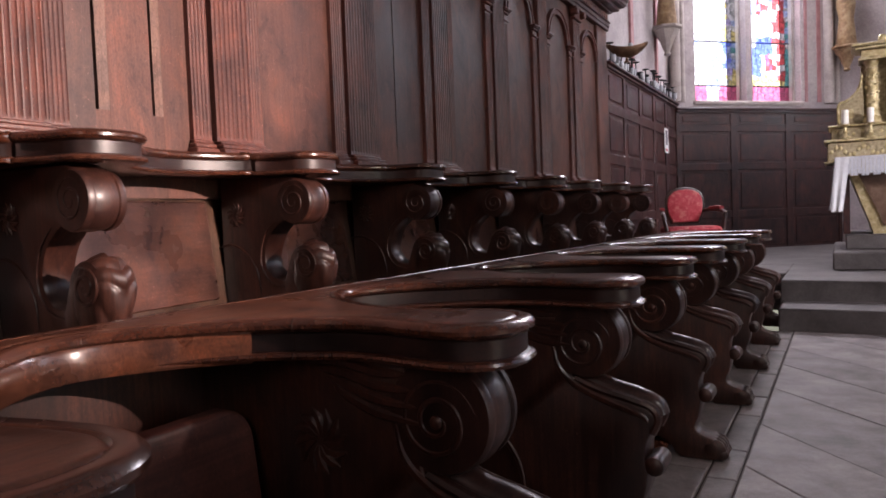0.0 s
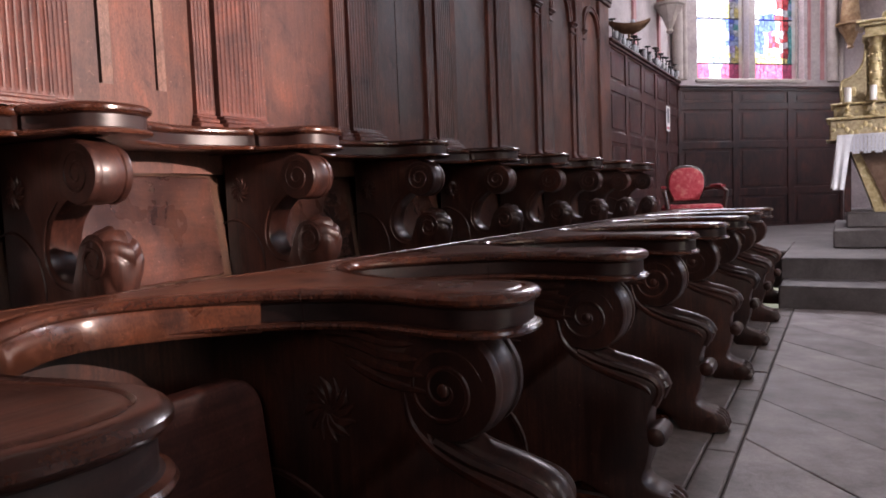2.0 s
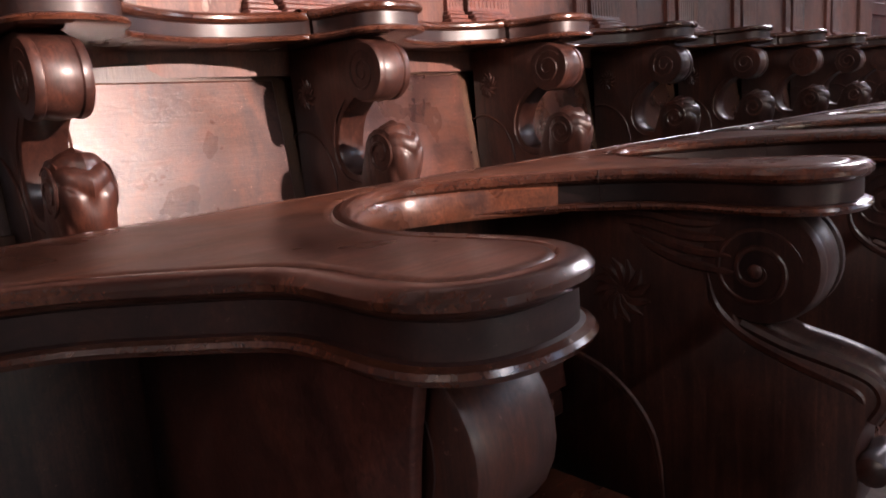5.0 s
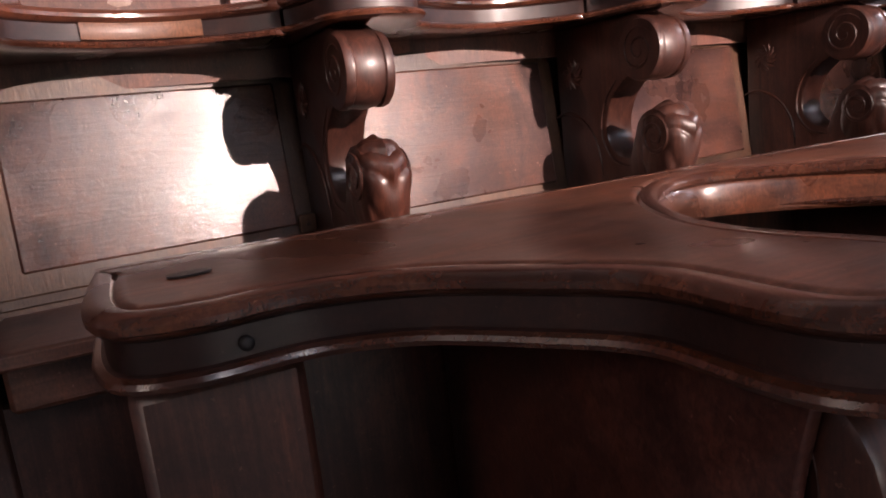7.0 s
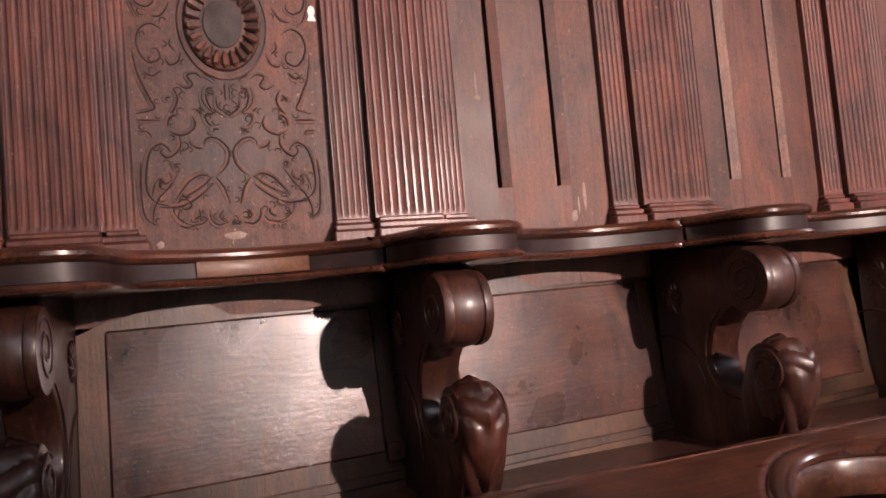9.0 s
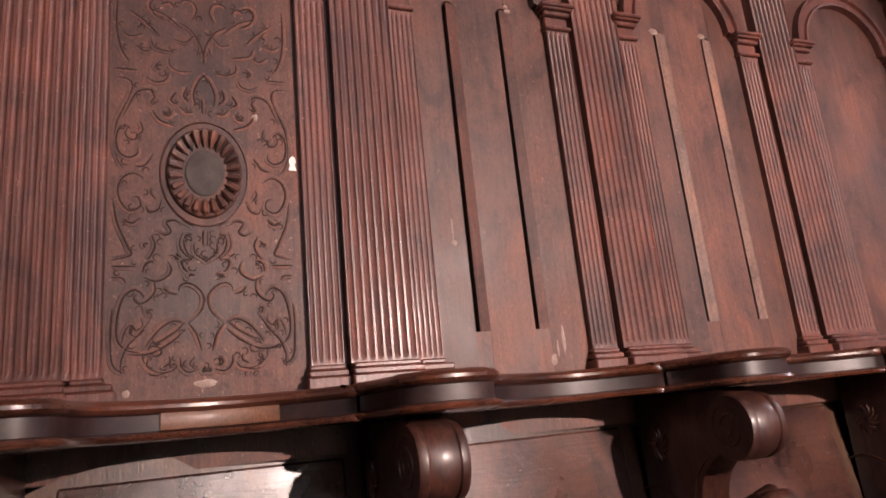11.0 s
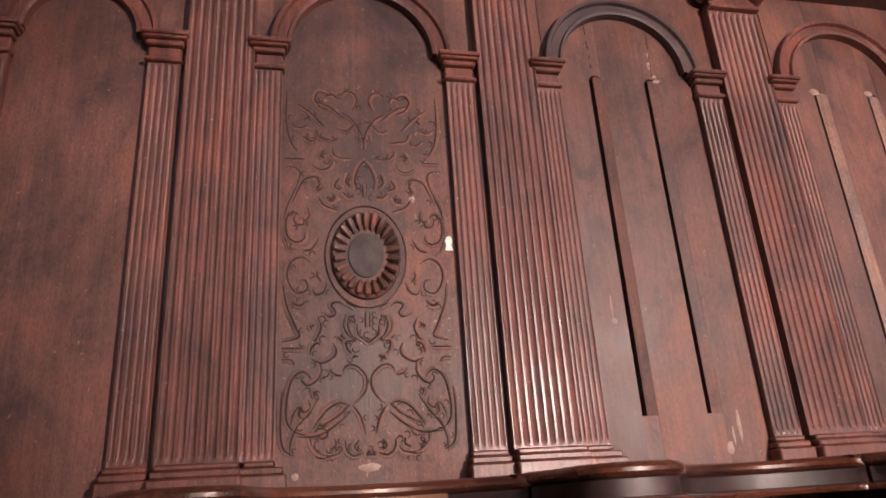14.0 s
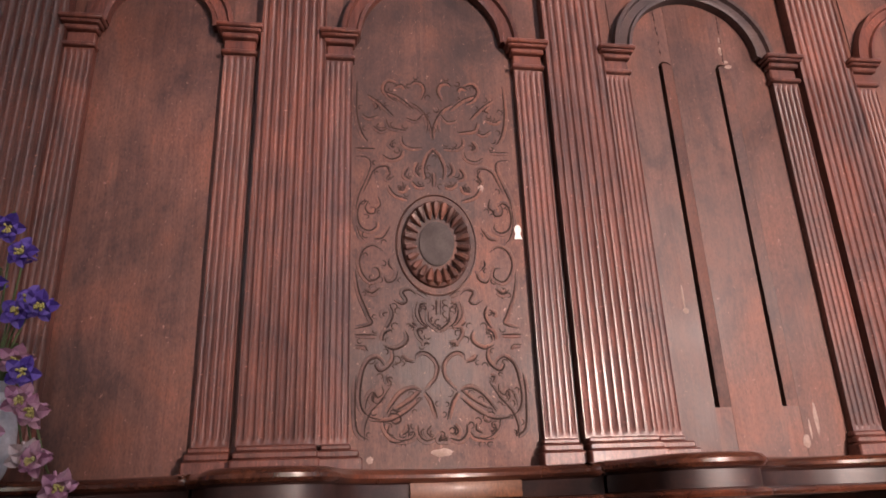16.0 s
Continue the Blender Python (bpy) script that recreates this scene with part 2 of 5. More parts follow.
CHALK = rough_stuff("scraped_wood", (0.17, 0.11, 0.088), (0.25, 0.17, 0.14), (0.36, 0.27, 0.23), 30, 0.6, 0.3)
STATUEWOOD = rough_stuff("statue_wood", (0.16, 0.09, 0.045), (0.30, 0.19, 0.10), (0.46, 0.33, 0.19), 12, 0.5, 0.4)
VIOLET = rough_stuff("violet_petal", (0.055, 0.030, 0.25), (0.10, 0.060, 0.38), (0.17, 0.11, 0.48), 30, 0.6, 0.1)
PINK = rough_stuff("pink_petal", (0.32, 0.13, 0.25), (0.46, 0.24, 0.36), (0.60, 0.42, 0.50), 30, 0.6, 0.1)
PALE = rough_stuff("pale_petal", (0.52, 0.42, 0.44), (0.64, 0.54, 0.55), (0.72, 0.64, 0.64), 30, 0.6, 0.1)
STEM = rough_stuff("green_stem", (0.045, 0.07, 0.022), (0.08, 0.12, 0.04), (0.12, 0.17, 0.07), 20, 0.6, 0.1)
YELLOW = rough_stuff("yellow_stamen", (0.42, 0.38, 0.10), (0.55, 0.50, 0.18), (0.62, 0.58, 0.28), 20, 0.7, 0.1)
# dark colour for painted edge shadow and dirt on carving, joints and marks
SHADEMARK = rough_stuff("shade_dirt_and_marks", (0.018, 0.010, 0.009), (0.030, 0.016, 0.013), (0.050, 0.027, 0.021), 14, 0.75, 0.2, spec=0.2)
# worn slot cheeks, coloured paler for the light they catch
LITWORN = wood("lit_worn_wood", (0.15, 0.084, 0.062), (0.20, 0.118, 0.088), (0.26, 0.16, 0.12), 0.62, "z", 0.0, 0.35, 0.2, 0.1)
# rail front coloured darker, as though the spotlight misses it
FASCIA = wood("shaded_fascia_wood", (0.014, 0.0065, 0.0055), (0.026, 0.011, 0.009), (0.048, 0.021, 0.015), 0.38, "y", 0.05, 0.5, 0.12, 0.03)
SKYGLOW = bpy.data.materials.new("bright_overcast")
SKYGLOW.use_nodes = True
SKYGLOW.node_tree.nodes["Principled BSDF"].inputs["Emission Color"].default_value = (0.95, 0.95, 1.0, 1)
SKYGLOW.node_tree.nodes["Principled BSDF"].inputs["Emission Strength"].default_value = 1.2
TIPUP = wood("tip_up_seat_wood", (0.040, 0.013, 0.010), (0.075, 0.027, 0.020), (0.115, 0.045, 0.033), 0.36, "y", 0.2, 0.4, 0.15, 0.03)
RAILTOP = wood("rail_top_wood", (0.066, 0.027, 0.016), (0.115, 0.049, 0.029), (0.172, 0.078, 0.048), 0.27, "y", 0.4, 0.55, 0.15, 0.06)
EDGE = wood("rail_edge_wood", (0.040, 0.014, 0.009), (0.080, 0.030, 0.017), (0.135, 0.056, 0.031), 0.17, "y", 0.6, 0.45, 0.10, 0.05)
GREYWOOD = wood("grey_dark_wood", (0.036, 0.024, 0.023), (0.056, 0.038, 0.036), (0.080, 0.055, 0.051), 0.45, "y", 0.1, 0.4, 0.2, 0.2)
NEWOAK = wood("repair_oak", (0.075, 0.032, 0.016), (0.120, 0.055, 0.028), (0.17, 0.086, 0.046), 0.38, "y", 0.1, 0.3, 0.15)
CERAMIC = rough_stuff("white_ceramic", (0.50, 0.51, 0.56), (0.58, 0.59, 0.64), (0.64, 0.65, 0.69), 8, 0.18, 0.02)

# ---- mesh helpers ----


def part(name, bm, material, parent=None, label="", smooth=True):
    """Links a bmesh as one mesh object, under a thing or a part."""
    bmesh.ops.recalc_face_normals(bm, faces=bm.faces)
    me = bpy.data.meshes.new(name)
    bm.to_mesh(me)
    bm.free()
    me.materials.append(material)
    if smooth:
        me.shade_smooth()
        me.set_sharp_from_angle(angle=radians(38))
    ob = new(name, me)
    if parent is not None:
        ob.parent = parent
    if label:
        tagged(ob, label)
    return ob


def thing(name, label, category, group="", kind="", at=(0, 0, 0)):
    ob = new(name)
    ob.empty_display_size = 0.1
    ob.matrix_basis = Matrix.Translation(at)
    return tagged(ob, label, category, group, kind)


def box(bm, x0, x1, y0, y1, z0, z1, bevel=0.003):
    geo = bmesh.ops.create_cube(bm, size=1)
    bmesh.ops.transform(bm, matrix=Matrix.Translation(((x0 + x1) / 2, (y0 + y1) / 2, (z0 + z1) / 2))
                        @ Matrix.Diagonal((x1 - x0, y1 - y0, z1 - z0, 1)), verts=geo["verts"])
    if bevel:
        es = list({e for v in geo["verts"] for e in v.link_edges})
        bmesh.ops.bevel(bm, geom=es, offset=bevel, segments=1, affect="EDGES")
    return bm


def made(*boxes):
    bm = bmesh.new()
    for b in boxes:
        box(bm, *b)
    return bm


def loft(bm, rings, closed=True, caps=True):
    """Skins a row of rings of equal length."""
    vs = [[bm.verts.new(p) for p in ring] for ring in rings]
    k = len(rings[0])
    for a, b in zip(vs, vs[1:]):
        for i in range(k if closed else k - 1):
            j = (i + 1) % k
            bm.faces.new((a[i], a[j], b[j], b[i]))
    if caps and closed:
        bm.faces.new(list(reversed(vs[0])))
        bm.faces.new(vs[-1])
    return bm


def tube(bm, pts, r, sides=6, squash=1.0, axis=(1, 0, 0), taper=False):
    """A bent rod through pts; squash flattens it along axis."""
    pts = [Vector(p) for p in pts]
    ax = Vector(axis).normalized()
    rings = []
    for i, p in enumerate(pts):
        d = (pts[min(i + 1, len(pts) - 1)] - pts[max(i - 1, 0)]).normalized()
        side = d.cross(ax)
        if side.length < 1e-4:
            side = d.orthogonal()
        side.normalize()
        up = side.cross(d).normalized()
        u = i / (len(pts) - 1)
        rr = r * (1 - 0.75 * abs(2 * u - 1) ** 3 if taper else 1)
        rings.append([p + rr * (math.cos(a) * side + squash * math.sin(a) * up) for a in [2 * math.pi * q / sides for q in range(sides)]])
    return loft(bm, rings)


def lathe(bm, profile, at=(0, 0, 0), sides=20, squash=(1, 1)):
    """Turns (radius, height) pairs round the vertical."""
    rings = [[(at[0] + r * math.cos(a) * squash[0], at[1] + r * math.sin(a) * squash[1], at[2] + z)
              for a in [2 * math.pi * q / sides for q in range(sides)]] for r, z in profile]
    return loft(bm, rings)


def ball(bm, at, r, seg=12, rings=8, wobble=None):
    g = bmesh.ops.create_uvsphere(bm, u_segments=seg, v_segments=rings, radius=1)
    for v in g["verts"]:
        k = wobble(v.co) if wobble else 1
        v.co = Vector((at[0] + v.co.x * r[0] * k, at[1] + v.co.y * r[1] * k, at[2] + v.co.z * r[2] * k))
    return bm


def spline(pts, per=6, closed=False):
    """A smooth line through pts (Catmull-Rom)."""
    pts = [Vector(p) for p in pts]
    n, out = len(pts), []
    for i in range(n if closed else n - 1):
        if closed:
            a, b, c, d = (pts[(i + k) % n] for k in (-1, 0, 1, 2))
        else:
            a, b, c, d = pts[max(i - 1, 0)], pts[i], pts[i + 1], pts[min(i + 2, n - 1)]
        for q in range(per):
            t = q / per
            out.append(0.5 * (2 * b + (c - a) * t + (2 * a - 5 * b + 4 * c - d) * t * t + (3 * b - a - 3 * c + d) * t ** 3))
    if not closed:
        out.append(pts[-1])
    return out


def offset(pts, d):
    """Moves a closed line in the plane outwards (counter-clockwise lines)."""
    n, out = len(pts), []
    for i, p in enumerate(pts):
        t = (pts[(i + 1) % n] - pts[i - 1]).normalized()
        out.append(Vector((p.x + t.y * d, p.y - t.x * d)))
    return out


def turn_sign(pts):
    return sum(a.x * b.y - b.x * a.y for a, b in zip(pts, pts[1:] + pts[:1]))


def slab(bm, outline, y0, y1, bevel=0.006):
    """An upright board of the outline (x, z), from y0 to y1, with rounded edges."""
    o = [Vector(p) for p in outline]
    if turn_sign(o) < 0:
        o.reverse()
    rings = [(y0, -bevel), (y0 + bevel * 0.35, -bevel * 0.3), (y0 + bevel, 0), (y1 - bevel, 0), (y1 - bevel * 0.35, -bevel * 0.3), (y1, -bevel)]
    return loft(bm, [[(p.x, y, p.y) for p in offset(o, d)] for y, d in rings])


def arc(cx, cz, r, a0, a1, n=8):
    return [(cx + r * math.cos(radians(a0 + (a1 - a0) * i / n)), cz + r * math.sin(radians(a0 + (a1 - a0) * i / n))) for i in range(n + 1)]


def spiral(cx, cz, r0, r1, a0, turns, n=40):
    return [(cx + (r0 + (r1 - r0) * i / n) * math.cos(a0 + turns * 2 * math.pi * i / n),
             cz + (r0 + (r1 - r0) * i / n) * math.sin(a0 + turns * 2 * math.pi * i / n)) for i in range(n + 1)]


# ---- main measures ----
PITCH = 0.82          # width of one stall
LOW_Y, UP_Y = 1.077, 1.105   # middle of one divider of the lower and upper row
WALL_X = -2.03        # face of the panelling
GAP_Y = 0.985         # a joint of the panelling
LEDGE_Z, RAIL_Z = 1.20, 0.76
UP_FLOOR = 0.17

# ---- setting ----
floor = tagged(part("floor", made((-6, 6, -5, 5.8, -0.30, -0.012, 0)), MORTAR), "worn stone flagged choir floor with dark joints", "floor", kind="structure")
upper_floor = tagged(part("platform", made((-2.4, -1.32, -4.5, 7.0, -0.011, UP_FLOOR, 0.01)), SEAT), "dark wooden platform under the upper stalls", "platform", kind="structure")
altar_platform = thing("altar_steps", "two grey stone steps up to the altar platform", "steps", kind="structure")
part("step", made((-0.40, 6, 5.76, 6.27, -0.011, 0.168, 0.012)), STEPSTONE, altar_platform)
part("step", made((-3.2, -0.41, 6.98, 8.0, -0.011, 0.336, 0.012), (-0.42, 6, 6.25, 8.0, -0.011, 0.336, 0.012), (-3.2, 6, 7.99, 13.2, -0.011, 0.336, 0.0)), STEPSTONE, altar_platform)
tagged(part("wall_north", made((-2.75, -2.13, -5, 10.6, 0, 7.4, 0)), PLASTER), "grey plastered choir wall behind the panelling", "wall", kind="structure")
tagged(part("wall_west", made((-2.75, 5.4, -5.3, -5, 0, 7.4, 0)), PLASTER), "plain plastered wall closing the choir", "wall", kind="structure")
# openings added to the unseen south wall for the fill lamps
LAMP_OPENINGS = [(0.45, 1.55, 0.42, 1.88), (-0.9, 1.7, 3.8, 6.2), (5.6, 7.0, 2.4, 4.8)]


def wall_with_holes(name, holes, length, height, thick, material):
    """A wall from s = 0 to length with upright holes (s0, s1, z0, z1) through it, in its own plane."""
    ss = sorted({0, length, *[h[0] for h in holes], *[h[1] for h in holes]})
    zs = sorted({0, height, *[h[2] for h in holes], *[h[3] for h in holes]})
    bm = bmesh.new()
    for a, b in zip(ss, ss[1:]):
        for c, d in zip(zs, zs[1:]):
            if any(h[0] <= (a + b) / 2 <= h[1] and h[2] <= (c + d) / 2 <= h[3] for h in holes):
                continue
            box(bm, a, b, 0, thick, c, d, 0)
    return part(name, bm, material, smooth=False)


side = wall_with_holes("wall_south", [(a + 5, b + 5, c, d) for a, b, c, d in LAMP_OPENINGS], 15.6, 7.4, 0.4, PLASTER)
side.matrix_basis = Matrix.Translation((4.98, -5, 0)) @ Matrix.Rotation(radians(90), 4, "Z") @ Matrix.Diagonal((1, -1, 1, 1))
tagged(side, "unseen plastered choir wall with openings added for fill lamps", "wall", kind="structure")
D0 = Vector((-2.06, 10.40, 0))
facet = wall_with_holes("wall_apse_left", [(0.37, 1.25, 2.52, 6.2), (1.355, 2.23, 2.52, 6.2)], 2.95, 7.4, 0.45, PLASTER)
facet.matrix_basis = Matrix.Translation(D0) @ Matrix.Rotation(radians(45), 4, "Z")
tagged(facet, "grey plastered apse wall with a tall two-light window", "wall", kind="structure")
FACET = facet.matrix_basis.copy()
tagged(part("wall_apse", made((-0.1, 3.1, 12.46, 12.9, 0, 7.4, 0)), PLASTER), "grey plastered wall behind the altar", "wall", kind="structure")
facet_r = wall_with_holes("wall_apse_right", [(0.9, 2.3, 2.5, 6.2)], 2.95, 7.4, 0.45, PLASTER)
facet_r.matrix_basis = Matrix.Translation((2.98, 12.48, 0)) @ Matrix.Rotation(radians(-45), 4, "Z")
tagged(facet_r, "plastered apse wall with a window", "wall", kind="structure")
tagged(part("ceiling", made((-2.8, 5.4, -5.3, 13.2, 7.4, 7.6, 0)), PLASTER), "plain pale church ceiling", "ceiling", kind="structure")

# painted red bands, wall shafts and sills of the apse
for s, w in ((2.52, 0.07), (2.29, 0.05)):
    b = part("trim", made((s, s + w, -0.012, 0.02, 2.52, 7.3, 0)), PLASTER_RED if s > 2.2 else SANDSTONE)
    b.matrix_basis = FACET
    tagged(b, "faded painted band on the apse wall", "trim", kind="structure")
bm = bmesh.new()
for s, r in ((0.03, 0.07), (0.13, 0.045), (2.72, 0.075), (2.86, 0.05)):
    lathe(bm, [(r, 2.5), (r, 7.3)], (s, -0.03, 0), 12)
shafts = tagged(part("wall_shaft", bm, SANDSTONE), "slender grey stone wall shafts of the apse", "column", kind="structure")
shafts.matrix_basis = FACET
s_band = tagged(part("trim", made((-2.128, -2.10, 8.3, 8.42, 2.5, 7.3, 0), (-2.128, -2.10, 9.6, 9.7, 2.5, 7.3, 0)), PLASTER_RED), "faded red painted bands on plaster", "trim", kind="structure")

glow = part("backdrop", made((-1.5, 4.5, 2.5, 2.52, 0.5, 9, 0)), SKYGLOW)
glow.matrix_basis = FACET
tagged(glow, "bright white overcast sky outside the apse window", "sky", kind="structure")

# two-light stained window
window = thing("window_1", "tall two-light stained glass window with white, blue and red figures", "window", kind="structure")
window.matrix_basis = FACET
part("window_frame", made((0.372, 0.42, 0.12, 0.30, 2.522, 6.198, 0.01), (1.225, 1.248, 0.12, 0.30, 2.522, 6.198, 0.008), (1.357, 1.38, 0.12, 0.30, 2.522, 6.198, 0.008),
                          (2.18, 2.228, 0.12, 0.30, 2.522, 6.198, 0.01)), SANDSTONE, window)
part("window_sill", made((0.33, 2.27, -0.03, 0.30, 2.46, 2.53, 0.02)), SANDSTONE, window)
WHITE = glass_stain("clear_glass", (0.95, 0.96, 1.0))
PALEBLUE = glass_stain("pale_blue_glass", (0.55, 0.66, 0.98))
BLUE = glass_stain("blue_glass", (0.14, 0.26, 0.92))
TEAL = glass_stain("teal_glass", (0.12, 0.52, 0.56))
RED = glass_stain("red_glass", (0.80, 0.06, 0.09))
MAGENTA = glass_stain("magenta_glass", (0.82, 0.15, 0.38))
AMBER = glass_stain("yellow_glass", (1.0, 0.90, 0.42))
PURPLE = glass_stain("purple_glass", (0.68, 0.58, 0.92))
rng = random.Random(5)


def light_of_glass(s0, s1, figures):
    """One light: cames in an uneven mesh, one pane in each cell, coloured by the figure that it belongs to."""
    nx, nz, z0, z1 = 11, 44, 2.54, 6.15
    grid = {}
    for i in range(nx + 1):
        for k in range(nz + 1):
            js = 0 if i in (0, nx) else rng.uniform(-0.022, 0.022)
            jz = 0 if k in (0, nz, 3, 11, 22, 33) else rng.uniform(-0.028, 0.028)
            grid[i, k] = Vector((s0 + (s1 - s0) * i / nx + js, 0.2, z0 + (z1 - z0) * k / nz + jz))
    lead = bmesh.new()
    for i in range(nx):
        for k in range(nz):
            q = [grid[i, k], grid[i + 1, k], grid[i + 1, k + 1], grid[i, k + 1]]
            bm = bmesh.new()
            loft(bm, [[p + Vector((0, -0.003, 0)) for p in q], [p + Vector((0, 0.003, 0)) for p in q]])
            u, v = (i + 0.5) / nx, (k + 0.5) / nz
            part("pane", bm, figures(u, v), window, smooth=False).visible_shadow = False
            if rng.random() < 0.42:
                tube(lead, [q[0], q[1]], 0.004, 4)
            if rng.random() < 0.42:
                tube(lead, [q[0], q[3]], 0.004, 4)
    for k in (3, 11, 22, 33):
        box(lead, s0, s1, 0.185, 0.215, grid[0, k].z - 0.008, grid[0, k].z + 0.008, 0)
    part("lead_cames", lead, LEADED, window, smooth=False)


def figures_left(u, v):
    if v < 0.06:
        return MAGENTA if abs(u - 0.5) > 0.14 else WHITE
    if u > 0.9:
        return rng.choice([TEAL, PALEBLUE, WHITE, AMBER])
    if abs(u - 0.75) < 0.12 and 0.13 < v < 0.26:
        return rng.choice([BLUE, PALEBLUE, PALEBLUE])
    if 0.7 < u < 0.85 and 0.24 < v < 0.48:
        return AMBER if rng.random() < 0.6 else WHITE
    if 0.35 < u < 0.62 and v < 0.24:
        return rng.choice([PURPLE, PALEBLUE, WHITE])
    return WHITE if rng.random() < 0.82 else rng.choice([PALEBLUE, AMBER, PURPLE])


def figures_right(u, v):
    if v < 0.07:
        return MAGENTA
    if u > 0.88:
        return TEAL if v < 0.22 else rng.choice([TEAL, WHITE, PALEBLUE])
    if abs(u - 0.8) < 0.12 and v > 0.1:
        return RED if rng.random() < 0.75 else WHITE
    if v < 0.11:
        return AMBER
    if 0.1 < u < 0.4 and 0.12 < v < 0.22:
        return BLUE
    if 0.25 < u < 0.62 and 0.20 < v < 0.27:
        return BLUE
    if 0.42 < u < 0.66 and v < 0.2:
        return rng.choice([RED, MAGENTA, WHITE])
    if v > 0.36:
        return rng.choice([WHITE, WHITE, RED, PALEBLUE])
    return WHITE


light_of_glass(0.42, 1.225, figures_left)
light_of_glass(1.38, 2.18, figures_right)

# ---- panelled dado of the apse ----


def dado(length, top, cols, rows, name, label, m):
    """A framed wooden dado in its own plane, panels sunk between stiles and rails."""
    ob = thing(name, label, "panelling", kind="structure")
    ob.matrix_basis = m
    part("backing", made((0, length, 0.0, 0.03, 0.30, top, 0)), DARKWOOD, ob)
    w = length / cols
    fr = bmesh.new()
    for i in range(cols + 1):
        x = i * w
        box(fr, max(0, x - 0.06), min(length, x + 0.06), -0.015, 0.001, 0.30, top, 0.004)
    zs = [0.30, *rows, top]
    for z in zs:
        box(fr, 0, length, -0.013, 0.001, max(0.3, z - 0.055), min(top, z + 0.055), 0.006)
    part("frame", fr, DARKWOOD, ob)
    for i in range(cols):
        for a, b in zip(zs, zs[1:]):
            part("panel", made((i * w + 0.11, (i + 1) * w - 0.11, -0.008, 0.001, a + 0.09, b - 0.09, 0.006)), DARKWOOD, ob)
    part("cornice", made((0, length, -0.06, 0.03, top, top + 0.03, 0.008), (0, length, -0.035, 0.03, top - 0.035, top, 0.008)), DARKWOOD, ob)
    return ob


SIDE_M = Matrix.Translation((WALL_X - 0.005, 6.97, 0)) @ Matrix.Rotation(radians(90), 4, "Z")
dado(3.45, 2.45, 5, (0.9, 1.50, 2.02), "side_dado", "dark brown wooden dado with small panels beside the stalls", SIDE_M)
dado(2.9, 2.38, 3, (0.86, 1.56, 2.12), "apse_dado", "dark red-brown wooden dado under the stained window", FACET @ Matrix.Translation((0.0, -0.05, 0)))

# ---- panelling behind the upper stalls ----


def fluted(bm, y0, y1, z0, z1, x0, x1, count, rim=0.012):
    """A flat pilaster with hollow flutes; plain at foot and head."""
    w = (y1 - y0) / count
    sec = [(y0, x0), (y0, x1)]
    for i in range(count):
        a = y0 + i * w
        m, r = a + w / 2, w * 0.36
        for q in range(7):
            an = math.pi * q / 6
            sec.append((m - r * math.cos(an), x1 - r * 0.95 * math.sin(an)))
    sec += [(y1, x1), (y1, x0)]
    full = [(y, x1 if x < x1 and i not in (0, len(sec) - 1) else x) for i, (y, x) in enumerate(sec)]
    rings = [(z0, full), (z0 + rim, full), (z0 + rim + 0.010, sec), (z1 - rim - 0.010, sec), (z1 - rim, full), (z1, full)]
    return loft(bm, [[(x, y, z) for y, x in s] for z, s in rings])


def stepped(bm, y0, y1, x0, steps):
    """A moulding: rows of (z0, z1, projection) boxes, widening sideways as they come forward."""
    for z0, z1, d, side_by in steps:
        box(bm, x0, x0 + d, y0 - side_by, y1 + side_by, z0, z1, 0.004)


def archivolt(bm, yc, z, r0, r1, x0, x1, n=24):
    """A half-round arch band with a raised bead on both edges."""
    prof = [(r0, x0), (r0, x1 + 0.008), (r0 + 0.010, x1 + 0.010), (r0 + 0.014, x1), (r1 - 0.016, x1), (r1 - 0.012, x1 + 0.012), (r1, x1 + 0.012), (r1, x0)]
    rings = []
    for i in range(n + 1):
        a = math.pi * i / n
        rings.append([(x, yc + r * math.cos(a), z + r * math.sin(a)) for r, x in prof])
    return loft(bm, rings)


BAY_LABEL = {"plain": "red-brown wooden wall bay with fluted pilasters and arched panel",
             "slot": "wooden wall bay with two long slots and fluted pilasters",
             "door": "carved wooden door bay with oval medallion and scrollwork"}


